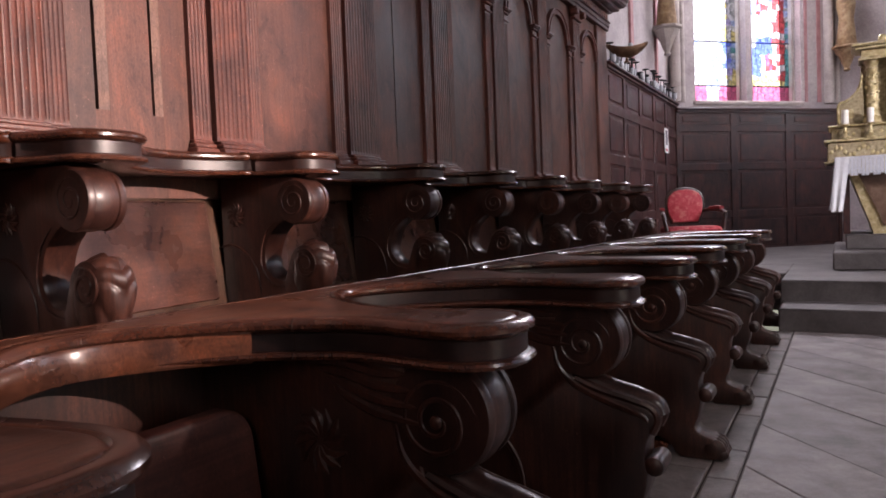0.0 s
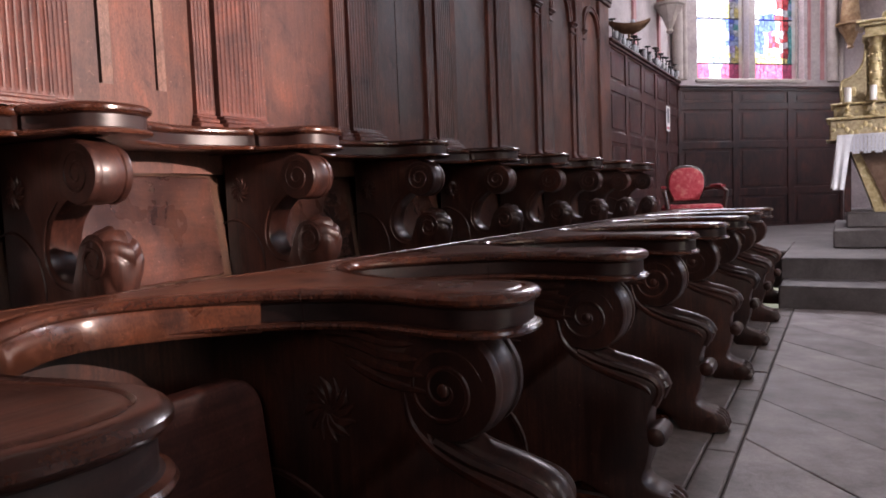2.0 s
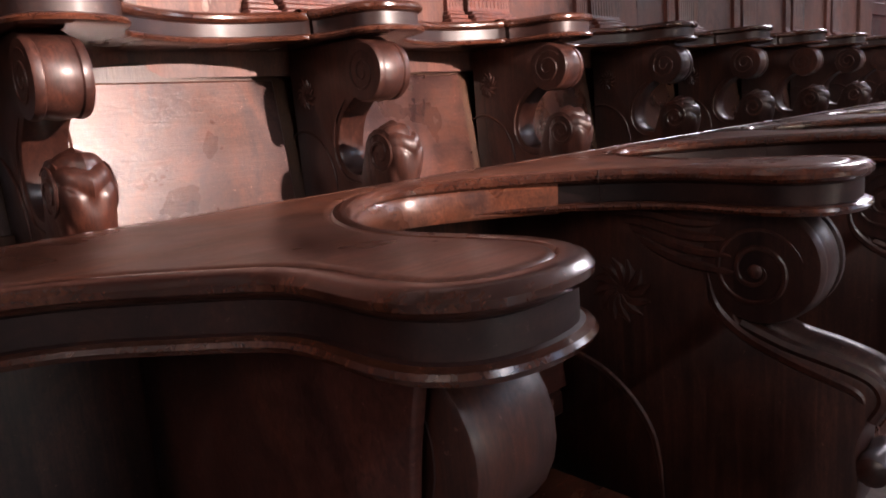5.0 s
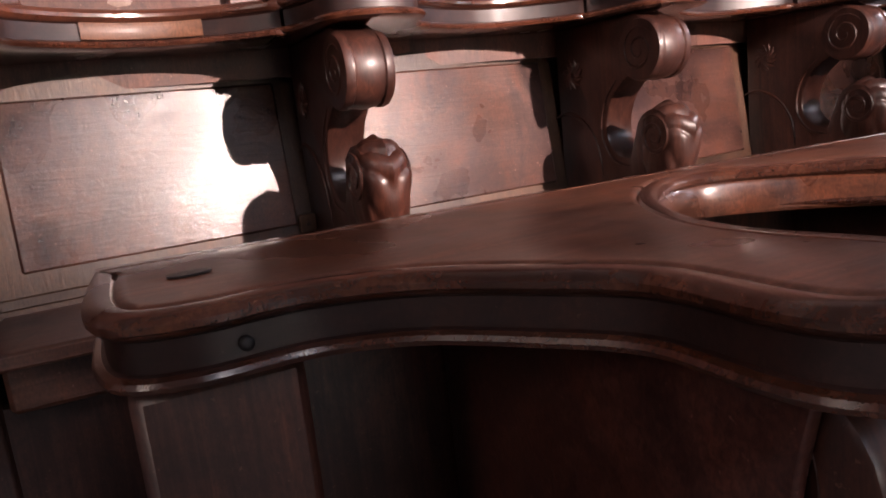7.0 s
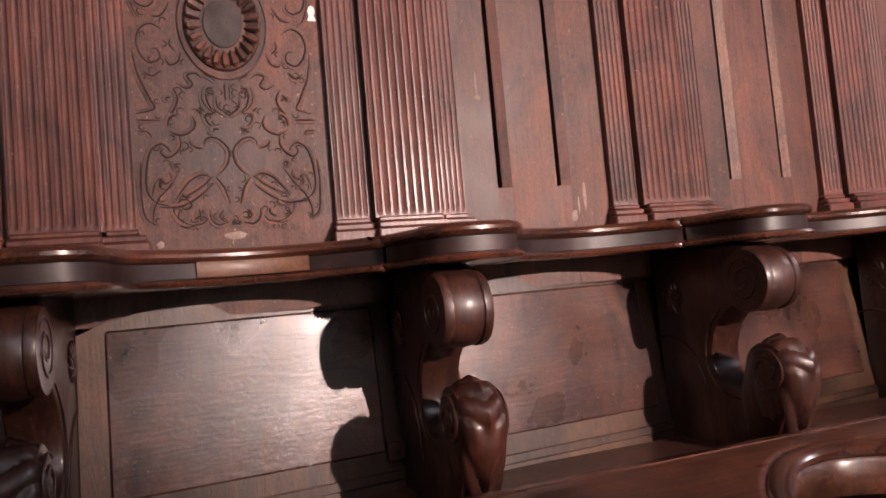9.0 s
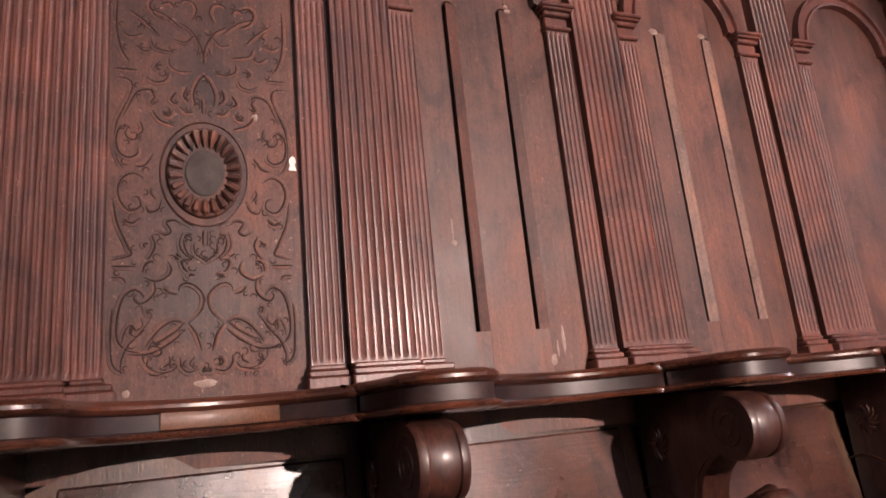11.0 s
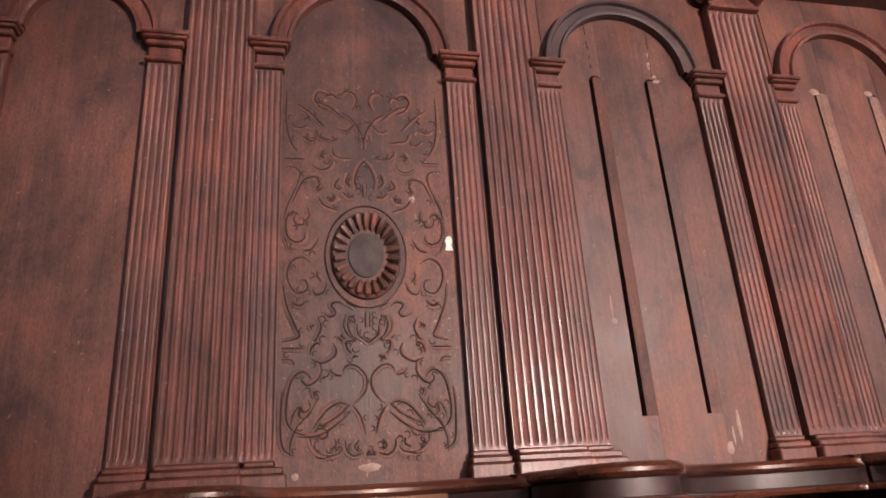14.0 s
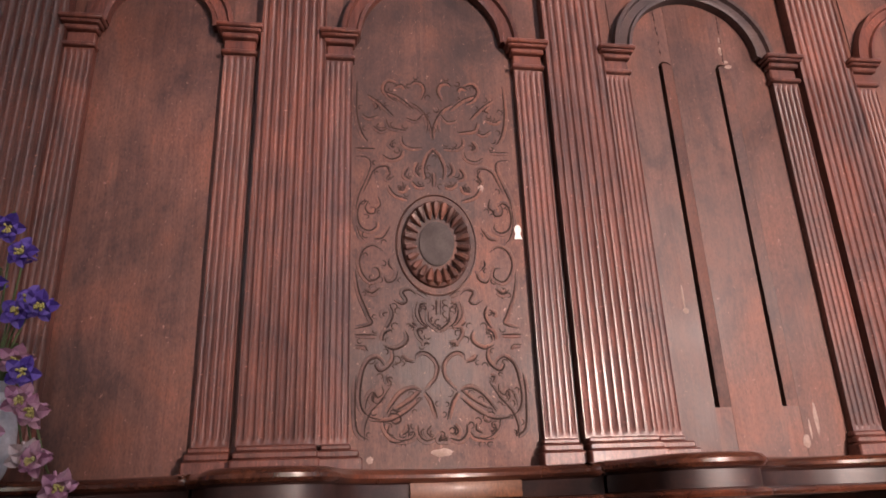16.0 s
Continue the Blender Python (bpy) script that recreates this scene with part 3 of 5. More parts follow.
def boards(ob, yl, yr, slots, z0, z1, material, cheek):
    """The boards of a bay, with long slots between them; one side of a slot slopes back."""
    cuts = [yl, *[v for s in slots for v in s], yr]
    for i in range(0, len(cuts), 2):
        part("board", made((WALL_X - 0.035, WALL_X, cuts[i], cuts[i + 1], z0, z1, 0)), material, ob, smooth=False)
    for a, b in slots:
        part("slot_end", made((WALL_X - 0.036, WALL_X - 0.001, a, b, z0, 1.335, 0)), material, ob, smooth=False)
        part("slot_end", made((WALL_X - 0.036, WALL_X - 0.001, a, b, 2.385, z1, 0)), material, ob, smooth=False)
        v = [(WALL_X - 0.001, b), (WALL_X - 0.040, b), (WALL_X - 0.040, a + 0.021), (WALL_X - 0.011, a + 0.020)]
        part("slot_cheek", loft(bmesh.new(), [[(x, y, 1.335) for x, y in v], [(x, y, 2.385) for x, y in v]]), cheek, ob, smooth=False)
        head = [(b, 2.386)] + [((a + b) / 2 + (b - a) / 2 * math.cos(t), 2.386 - (b - a) * 0.62 * (1 - math.sin(t))) for t in [math.pi * i / 10 for i in range(11)]] + [(a, 2.386)]
        part("slot_head", loft(bmesh.new(), [[(x, y, z) for y, z in head] for x in (WALL_X - 0.034, WALL_X - 0.0015)]), material, ob, smooth=False)
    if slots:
        # black sheet inside the slots stands in for their deep shade
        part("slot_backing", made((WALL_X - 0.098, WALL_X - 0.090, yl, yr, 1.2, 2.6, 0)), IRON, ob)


def bay(g, kind, slots=(), width=PITCH):
    """One bay: the pilaster group at its joint g and the arched panel that follows."""
    ob = thing("panelling_bay", BAY_LABEL[kind], "panelling", "panelling bays behind the stalls")
    yl, yr = g + 0.262, g + width - 0.105
    yc, half = (yl + yr) / 2, (yr - yl) / 2
    mat = DOOR if kind == "door" else PANEL
    # bays further along get the paler cheeks with the light painted in
    boards(ob, yl - 0.03, yr + 0.03, slots, 1.05, 2.80, mat, LITWORN if g > 0.5 else PANEL)
    part("stile", made((WALL_X - 0.036, WALL_X - 0.004, g - 0.076, g + 0.233, 1.05, 2.80, 0)), mat if kind == "plain" else PANEL, ob, smooth=False)
    part("narrow_pilaster", fluted(bmesh.new(), g - 0.091, g - 0.007, 1.265, 2.315, WALL_X - 0.02, WALL_X + 0.022, 5), PILASTER, ob)
    part("wide_pilaster", fluted(bmesh.new(), g + 0.007, g + 0.186, 1.265, 2.66, WALL_X - 0.02, WALL_X + 0.034, 8), PILASTER, ob)
    part("narrow_pilaster", fluted(bmesh.new(), g + 0.1865, g + 0.262, 1.265, 2.315, WALL_X - 0.02, WALL_X + 0.022, 5), PILASTER, ob)
    foot = bmesh.new()
    stepped(foot, g - 0.095, g - 0.007, WALL_X, [(1.172, 1.235, 0.052, 0.010), (1.235, 1.252, 0.042, 0.006), (1.252, 1.266, 0.030, 0.002)])
    part("plinth", foot, PILASTER, ob)
    foot = bmesh.new()
    stepped(foot, g + 0.012, g + 0.186, WALL_X, [(1.172, 1.235, 0.078, 0.010), (1.235, 1.252, 0.066, 0.006), (1.252, 1.266, 0.052, 0.002)])
    part("plinth", foot, PILASTER, ob)
    foot = bmesh.new()
    stepped(foot, g + 0.20, g + 0.262, WALL_X, [(1.172, 1.235, 0.052, 0.030), (1.235, 1.252, 0.042, 0.022), (1.252, 1.266, 0.030, 0.004)])
    part("plinth", foot, PILASTER, ob)
    for a, b in ((g - 0.093, g - 0.007), (g + 0.1875, g + 0.262)):
        cap = bmesh.new()
        stepped(cap, a, b, WALL_X, [(2.312, 2.326, 0.036, 0.006), (2.326, 2.362, 0.024, 0.0), (2.362, 2.378, 0.038, 0.006), (2.378, 2.388, 0.050, 0.014), (2.388, 2.402, 0.056, 0.020)])
        part("small_capital", cap, PILASTER, ob)
    cap = bmesh.new()
    stepped(cap, g + 0.012, g + 0.186, WALL_X, [(2.655, 2.672, 0.058, 0.008), (2.672, 2.742, 0.046, 0.0), (2.742, 2.762, 0.074, 0.018)])
    for s in (-1, 1):
        yy = g + 0.099 + s * 0.094
        ring = [(0.02, 0.004), (0.02, 0.026), (0.026, 0.030), (0.080, 0.030), (0.086, 0.026), (0.086, 0.004)]
        loft(cap, [[(WALL_X + x, yy + r * math.cos(a), 2.715 + r * math.sin(a)) for a in [2 * math.pi * q / 14 for q in range(14)]] for x, r in ring])
    part("capital", cap, PILASTER, ob)
    part("arch", archivolt(bmesh.new(), yc, 2.402, half - 0.022, half + 0.034, WALL_X - 0.01, WALL_X + 0.02), GREYWOOD if slots == SLOTS[0] else PILASTER, ob)
    return ob, yc


SLOTS = {0: ((0.537, 0.583), (0.725, 0.772)), 1: ((1.348, 1.400), (1.560, 1.606))}
bays = []
for k in range(-4, 7):
    g = GAP_Y + PITCH * k + (0.13 if k < -2 else 0)
    if k == -3:
        bays.append(bay(g, "plain", (), PITCH - 0.13))
    elif k == -2:
        bays.append(bay(g, "door"))
    elif k == -1:
        bays.append(bay(g, "slot", SLOTS[0]))
    elif k == 0:
        bays.append(bay(g, "slot", SLOTS[1]))
    elif k == 2:
        bays.append(bay(g, "slot", ((g + 0.455, g + 0.463),)))
    else:
        bays.append(bay(g, "plain"))

END_Y = 6.93
ent = thing("entablature", "dark moulded wooden cornice over the panelling", "cornice", kind="structure")
e = bmesh.new()
for z0, z1, d in ((2.764, 2.80, 0.050), (2.80, 2.84, 0.058), (2.84, 2.852, 0.07), (2.852, 2.935, 0.048), (2.935, 2.955, 0.085), (2.955, 2.985, 0.15), (2.985, 3.0, 0.20), (3.0, 3.04, 0.215), (3.04, 3.06, 0.235)):
    box(e, WALL_X - 0.09, WALL_X + d, -4.5, END_Y + d * 0.5, z0, z1, 0.004)
part("moulding", e, DARKWOOD, ent)
e = bmesh.new()
y = 0.0
while y < END_Y:
    box(e, WALL_X + 0.04, WALL_X + 0.056, y, y + 0.035, 2.86, 2.92, 0.006)
    y += 0.062
tagged(part("frieze_carving", e, PILASTER, ent), "carved leaf frieze")
tagged(part("panelling_end", made((WALL_X - 0.09, WALL_X + 0.03, 6.62, END_Y, 1.15, 2.765, 0.008), (-2.126, -2.112, -4.5, END_Y, 0.2, 1.15, 0)), PANEL), "plain wooden end stile of the panelling", "panelling", kind="structure")

# ---- carving of the door bay ----
door, door_y = bays[2]
MED_Y, MED_Z = -0.170, 1.772


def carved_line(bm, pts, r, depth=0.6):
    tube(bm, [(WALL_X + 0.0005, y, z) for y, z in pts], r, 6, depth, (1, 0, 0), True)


carve, straps, hand_cut = bmesh.new(), bmesh.new(), random.Random(17)


def curls(line, s):
    """Small leaf lobes cut along a stroke."""
    for u in (0.3, 0.62, 0.9):
        i = int(u * (len(line) - 1))
        d = (Vector(line[i]) - Vector(line[i - 1])).normalized()
        r = hand_cut.uniform(0.006, 0.011)
        c = Vector(line[i]) + s * Vector((d.y, -d.x)) * (r + 0.004)
        a0 = math.atan2(d.y, d.x) + hand_cut.uniform(-0.4, 0.4)
        if hand_cut.random() < 0.42:
            carved_line(carve, spiral(c.x, c.y, r, r * 0.55, a0, s * hand_cut.uniform(0.5, 0.85), 12), 0.0016)


def scroll(*ctrl):
    """One stroke of the carving and its mirror: a low rounded band, its outer-edge shadow and dirt drawn as a dark
    line.
    """
    line = [Vector((p.x, p.y)) for p in spline([(a, b, 0) for a, b in ctrl], 6)]
    for s in (1, -1):
        jig = [Vector((hand_cut.uniform(-0.0015, 0.0015), hand_cut.uniform(-0.0015, 0.0015))) for _ in range(2)]
        cut_line, band = [], []
        for i, p in enumerate(line):
            d = (line[min(i + 1, len(line) - 1)] - line[max(i - 1, 0)]).normalized()
            w = jig[0].lerp(jig[1], i / len(line))
            cut_line.append((MED_Y + s * (p.x + w.x), p.y + w.y))
            band.append((WALL_X - 0.001, MED_Y + s * (p.x + w.x - 0.0058 * d.y), p.y + w.y + 0.0058 * d.x))
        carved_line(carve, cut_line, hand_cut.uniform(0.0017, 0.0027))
        curls(cut_line, s)
        tube(straps, band, 0.0056, 6, 0.5, (1, 0, 0), True)


# bottom scrolls
scroll((0.138, 1.446), (0.149, 1.463), (0.165, 1.469), (0.186, 1.450), (0.197, 1.405), (0.198, 1.358), (0.180, 1.330), (0.145, 1.320))
scroll((0.121, 1.502), (0.116, 1.469), (0.130, 1.446), (0.149, 1.437), (0.161, 1.450), (0.155, 1.460))
scroll((0.062, 1.463), (0.060, 1.478), (0.045, 1.486), (0.024, 1.478), (0.006, 1.454), (0.008, 1.423), (0.024, 1.400), (0.040, 1.387))
scroll((0.040, 1.387), (0.023, 1.361), (0.011, 1.319))
scroll((0.048, 1.384), (0.071, 1.393), (0.098, 1.381), (0.119, 1.358), (0.135, 1.335))
scroll((0.045, 1.373), (0.080, 1.342), (0.126, 1.319), (0.173, 1.320))
scroll((0.122, 1.406), (0.148, 1.367), (0.172, 1.339), (0.185, 1.306), (0.186, 1.273))
scroll((0.147, 1.405), (0.143, 1.386), (0.157, 1.375), (0.169, 1.388), (0.182, 1.371), (0.188, 1.346))
scroll((0.047, 1.391), (0.066, 1.372), (0.096, 1.352), (0.114, 1.344))
scroll((0.147, 1.377), (0.163, 1.385), (0.169, 1.370), (0.156, 1.359), (0.140, 1.372))
scroll((0.207, 1.429), (0.210, 1.377), (0.205, 1.299), (0.178, 1.276))
scroll((0.123, 1.420), (0.134, 1.420), (0.130, 1.406))
# bottom curls
scroll((0.132, 1.322), (0.125, 1.334), (0.106, 1.331), (0.101, 1.318), (0.114, 1.311), (0.125, 1.319))
scroll((0.143, 1.329), (0.137, 1.296), (0.111, 1.275), (0.080, 1.276), (0.067, 1.293))
scroll((0.059, 1.308), (0.057, 1.285), (0.041, 1.270), (0.017, 1.276))
scroll((0.027, 1.307), (0.038, 1.292), (0.030, 1.281))
scroll((0.084, 1.310), (0.083, 1.295), (0.099, 1.286))
scroll((0.088, 1.274), (0.109, 1.269), (0.129, 1.274))
scroll((0.015, 1.279), (-0.009, 1.270), (-0.002, 1.283))
scroll((0.127, 1.309), (0.132, 1.290), (0.119, 1.283))
# middle leaves
scroll((0.057, 1.633), (0.072, 1.645), (0.091, 1.639), (0.080, 1.617), (0.094, 1.606), (0.116, 1.618))
scroll((0.055, 1.644), (0.041, 1.638), (0.027, 1.629))
scroll((0.055, 1.615), (0.061, 1.582), (0.047, 1.556), (0.034, 1.547), (0.056, 1.542), (0.049, 1.519), (0.026, 1.505))
scroll((0.042, 1.614), (0.050, 1.590), (0.042, 1.561), (0.023, 1.547))
scroll((0.030, 1.608), (0.047, 1.605), (0.041, 1.593))
scroll((0.027, 1.589), (0.025, 1.562), (0.008, 1.546), (-0.004, 1.538))
scroll((-0.006, 1.620), (-0.005, 1.579))
scroll((0.087, 1.540), (0.079, 1.520), (0.089, 1.502), (0.115, 1.491), (0.141, 1.502))
scroll((0.119, 1.542), (0.137, 1.533), (0.142, 1.513))
scroll((0.126, 1.607), (0.116, 1.581), (0.126, 1.554), (0.137, 1.542))
scroll((0.131, 1.586), (0.143, 1.583), (0.138, 1.575))
scroll((0.054, 1.549), (0.069, 1.561))
scroll((0.065, 1.458), (0.085, 1.463), (0.097, 1.477))
scroll((0.027, 1.504), (0.038, 1.506), (0.038, 1.498))
# side frame
scroll((0.210, 1.698), (0.200, 1.639), (0.177, 1.581), (0.169, 1.556), (0.212, 1.544))
scroll((0.213, 1.529), (0.157, 1.528))
scroll((0.212, 1.503), (0.188, 1.501), (0.179, 1.488))
scroll((0.210, 2.267), (0.210, 2.163), (0.197, 2.102), (0.179, 2.072))
scroll((0.214, 2.049), (0.159, 2.048))
scroll((0.214, 2.024), (0.185, 2.022), (0.173, 2.005), (0.180, 1.970), (0.206, 1.903), (0.212, 1.839), (0.202, 1.795), (0.189, 1.778))
# side scrolls
scroll((0.125, 1.967), (0.123, 1.991), (0.142, 1.995), (0.164, 1.982), (0.178, 1.951), (0.192, 1.918))
scroll((0.153, 1.906), (0.147, 1.879), (0.167, 1.860))
scroll((0.171, 1.882), (0.187, 1.892), (0.202, 1.877), (0.206, 1.848), (0.198, 1.818), (0.176, 1.806), (0.158, 1.817), (0.159, 1.833))
scroll((0.121, 1.820), (0.141, 1.788), (0.164, 1.783))
scroll((0.142, 1.751), (0.167, 1.765), (0.191, 1.753), (0.202, 1.721), (0.193, 1.687), (0.174, 1.668), (0.151, 1.680), (0.155, 1.702), (0.170, 1.704))
scroll((0.101, 1.699), (0.109, 1.674), (0.129, 1.665), (0.139, 1.680))
scroll((0.149, 1.650), (0.169, 1.637), (0.188, 1.647))
scroll((0.113, 1.699), (0.127, 1.715), (0.125, 1.730))
scroll((0.172, 1.875), (0.160, 1.869), (0.163, 1.856), (0.178, 1.856), (0.186, 1.871), (0.178, 1.891))
scroll((0.183, 1.639), (0.167, 1.636), (0.156, 1.644))
# top leaves
scroll((0.179, 2.221), (0.142, 2.191), (0.106, 2.150))
scroll((0.142, 2.235), (0.092, 2.216), (0.050, 2.178))
scroll((0.060, 2.259), (0.047, 2.271), (0.025, 2.265), (0.017, 2.240), (0.029, 2.209))
scroll((0.073, 2.148), (0.045, 2.141), (0.023, 2.162), (0.013, 2.133), (0.018, 2.104))
scroll((0.129, 2.145), (0.120, 2.120), (0.098, 2.113), (0.074, 2.109))
scroll((0.083, 2.090), (0.082, 2.069), (0.062, 2.056), (0.028, 2.058))
scroll((0.139, 2.030), (0.117, 2.018), (0.093, 2.027), (0.086, 2.048))
scroll((0.196, 2.155), (0.178, 2.144), (0.152, 2.154))
scroll((0.166, 2.200), (0.152, 2.183), (0.163, 2.172))
scroll((0.166, 2.121), (0.144, 2.105), (0.126, 2.113))
scroll((-0.009, 2.053), (0.013, 2.031), (0.026, 1.992), (0.021, 1.958))
scroll((-0.004, 1.980), (-0.003, 1.936))
scroll((0.126, 1.938), (0.108, 1.912), (0.072, 1.899))
scroll((0.099, 1.926), (0.084, 1.926), (0.078, 1.943))
scroll((0.060, 1.954), (0.045, 1.938), (0.027, 1.941))
scroll((0.041, 2.012), (0.050, 1.985), (0.036, 1.968))
scroll((0.069, 1.994), (0.081, 1.970), (0.063, 1.960))
scroll((0.129, 1.992), (0.120, 1.975), (0.129, 1.958), (0.117, 1.955))
scroll((0.003, 2.080), (-0.005, 2.131), (-0.028, 2.176), (-0.061, 2.200))
scroll((0.095, 2.255), (0.122, 2.264), (0.134, 2.242), (0.120, 2.215), (0.097, 2.202))
scroll((0.106, 2.249), (0.085, 2.257), (0.073, 2.243))
scroll((0.108, 2.079), (0.120, 2.061), (0.108, 2.051))
tagged(part("strapwork", straps, DOOR, door), "low carved bands and leaves", kind="stuff")
part("scrollwork", carve, SHADEMARK, door, "shallow cut scrollwork lines, edge shadow and dirt put into dark colour")
med = bmesh.new()
rings = []
for r, x in ((1.02, -0.002), (1.01, 0.004), (0.985, 0.005), (0.97, 0.001), (0.87, 0.001), (0.85, 0.011), (0.81, 0.014), (0.72, 0.008), (0.60, 0.004), (0.48, -0.004), (0.42, -0.006)):
    rings.append([(WALL_X + x + 0.001, MED_Y + 0.106 * r * math.cos(a), MED_Z + 0.141 * r * math.sin(a)) for a in [2 * math.pi * q / 64 for q in range(64)]])
loft(med, rings, True, False)
part("medallion_rim", med, DOOR, door)
for q in range(22):
    gad = bmesh.new()
    a = 2 * math.pi * (q + 0.5) / 22
    c, s = math.cos(a), math.sin(a)
    tube(gad, [(WALL_X + x, MED_Y + 0.106 * r * c, MED_Z + 0.141 * r * s) for r, x in ((0.84, 0.012), (0.78, 0.019), (0.66, 0.016), (0.50, 0.004))], 0.0098, 6, 0.9, (1, 0, 0), True)
    part("gadroon", gad, DOOR, door)
disc = bmesh.new()
loft(disc, [[(WALL_X + x, MED_Y + 0.047 * r * math.cos(a), MED_Z + 0.062 * r * math.sin(a)) for a in [2 * math.pi * q / 40 for q in range(40)]] for r, x in ((1, -0.002), (1, 0.004), (0.95, 0.006))])
part("oval_disc", disc, SLATE, door, "dark grey oval disc")
key = bmesh.new()
loft(key, [[(WALL_X + x, 0.052 + y, 1.808 + z) for y, z in ((-0.010, -0.019), (0.011, -0.019), (0.0065, -0.004), (0.010, 0.006), (0.008, 0.017), (0.002, 0.022), (-0.005, 0.018), (-0.009, 0.008), (-0.006, -0.004))] for x in (0.0, 0.003)])
part("keyhole_plate", key, IVORY, door, "small ivory keyhole plate")

# cracks that run up from the slots
for y0, y1 in ((0.552, 0.549), (0.757, 0.767)):
    crack = bmesh.new()
    line = [(y0 + (y1 - y0) * q / 12 + hand_cut.uniform(-0.002, 0.002), 2.39 + 0.018 * q) for q in range(13)]
    for p, q in zip(line, line[1:]):
        if hand_cut.random() < 0.8:
            carved_line(crack, [p, ((p[0] + q[0]) / 2, (p[1] + q[1]) / 2), q], 0.0022)
    part("crack", crack, SHADEMARK, bays[3][0], "dark broken crack above a slot")
chips = bmesh.new()
for y, z, ry, rz in ((0.754, 2.434, 0.006, 0.016), (0.757, 2.475, 0.003, 0.012), (0.772, 2.378, 0.013, 0.007), (0.765, 2.395, 0.010, 0.005), (1.35, 2.380, 0.020, 0.012), (1.568, 2.388, 0.018, 0.011)):
    ball(chips, (WALL_X - 0.0012, y, z), (0.0025, ry, rz), 12, 8, lambda c: 1 + 0.35 * noise.noise(c * 4))
tagged(part("scraped_patches", chips, CHALK), "pale chipped wood at the heads of the slots", "wear", kind="stuff")
# scraped and chipped spots
scuff = bmesh.new()
for y, z, ry, rz in ((-0.173, 1.242, 0.036, 0.012), (-0.345, 1.229, 0.011, 0.011), (-0.042, 1.936, 0.011, 0.015), (0.500, 1.590, 0.012, 0.011)):
    ball(scuff, (WALL_X - 0.0015, y, z), (0.0025, ry, rz), 14, 8, lambda c: 1 + 0.3 * noise.noise(c * 3))
tagged(part("scraped_patches", scuff, CHALK), "pale scraped patches on the old wood", "wear", kind="stuff")
scuff = bmesh.new()
for y, z, ry, rz in ((0.812, 1.30, 0.008, 0.05), (0.79, 1.275, 0.004, 0.03), (0.775, 1.245, 0.012, 0.02), (0.497, 1.625, 0.005, 0.045)):
    ball(scuff, (WALL_X - 0.0015, y, z), (0.0025, ry, rz), 14, 8, lambda c: 1 + 0.35 * noise.noise(c * 4))
tagged(part("scraped_patches", scuff, CHALK), "pale vertical scrapes beside the slots", "wear", kind="stuff")

# ---- rails: moulded caps that swing out over every divider ----
LOW_HALF = [(-0.463, 0.0), (-0.474, 0.058), (-0.508, 0.094), (-0.560, 0.108), (-0.63, 0.099), (-0.71, 0.083), (-0.79, 0.086), (-0.87, 0.112), (-0.95, 0.155), (-1.03, 0.215), (-1.095, 0.285), (-1.14, 0.355), (-1.155, 0.41)]
UP_HALF = [(-1.575, 0.0), (-1.588, 0.065), (-1.63, 0.105), (-1.70, 0.120), (-1.765, 0.148), (-1.815, 0.212), (-1.852, 0.29), (-1.872, 0.36), (-1.876, 0.41)]
RAIL_PROFILE = [(-0.034, 0.0), (-0.026, -0.001), (-0.022, -0.005), (-0.018, -0.001), (-0.004, 0.0), (0.006, -0.004), (0.012, -0.011), (0.012, -0.018), (0.006, -0.025), (0.0, -0.027),
                (-0.003, -0.030), (-0.003, -0.062), (0.002, -0.064), (0.010, -0.067), (0.013, -0.072), (0.010, -0.078), (0.0, -0.081), (-0.02, -0.082)]


def rail(name, front, back_x, z, label, material, thick=1.0):
    """A rail from its front line (rising y) and straight back."""
    pts = [Vector(p) for p in front]
    pts += [Vector((back_x, front[-1][1])), Vector((back_x, front[0][1]))]
    if turn_sign(pts) < 0:
        pts.reverse()
    rings = [[(p.x, p.y, z + dz * thick) for p in offset(pts, d)] for d, dz in RAIL_PROFILE]
    ob = tagged(new(name), label, "rail")
    for nm, a, b, mt, lab in (("top_board", 0, 4, material, ""), ("edge_moulding", 3, 10, EDGE, "polished rounded edge"), ("fascia", 9, 13, FASCIA, "plain fascia coloured dark as in shade"), ("bead", 12, 18, EDGE, "thin polished bead")):
        bm = loft(bmesh.new(), rings[a:b], True, False)
        if nm == "top_board":
            bm.faces.new([bm.verts.new(p) for p in rings[0]])
            bmesh.ops.remove_doubles(bm, verts=bm.verts, dist=1e-6)
        if nm == "bead":
            bm.faces.new([bm.verts.new(p) for p in rings[-1]])
            bmesh.ops.remove_doubles(bm, verts=bm.verts, dist=1e-6)
        part(nm, bm, mt, ob, lab)
    return ob


def lobe_line(half, centres, per=5):
    line = []
    for c in centres:
        left = [(x, c - u) for x, u in reversed(half)]
        right = [(x, c + u) for x, u in half[1:]]
        pts = left + right
        if line:
            pts = pts[1:]
        line += pts
    return [(v.x, v.y) for v in spline([(x, y, 0) for x, y in line], per)]


END = [(-1.18, -0.312), (-1.02, -0.316), (-0.935, -0.295), (-0.905, -0.225), (-0.908, -0.12), (-0.865, -0.02), (-0.775, 0.065), (-0.68, 0.130)]
low_c = [LOW_Y + PITCH * k for k in range(-1, 7)]
low_c[0] -= 0.015
first = [(x, low_c[0] - u) for x, u in reversed(LOW_HALF[:4])] + [(x, low_c[0] + u) for x, u in LOW_HALF[1:-1]] + [(LOW_HALF[-1][0], LOW_Y - PITCH + 0.41)]
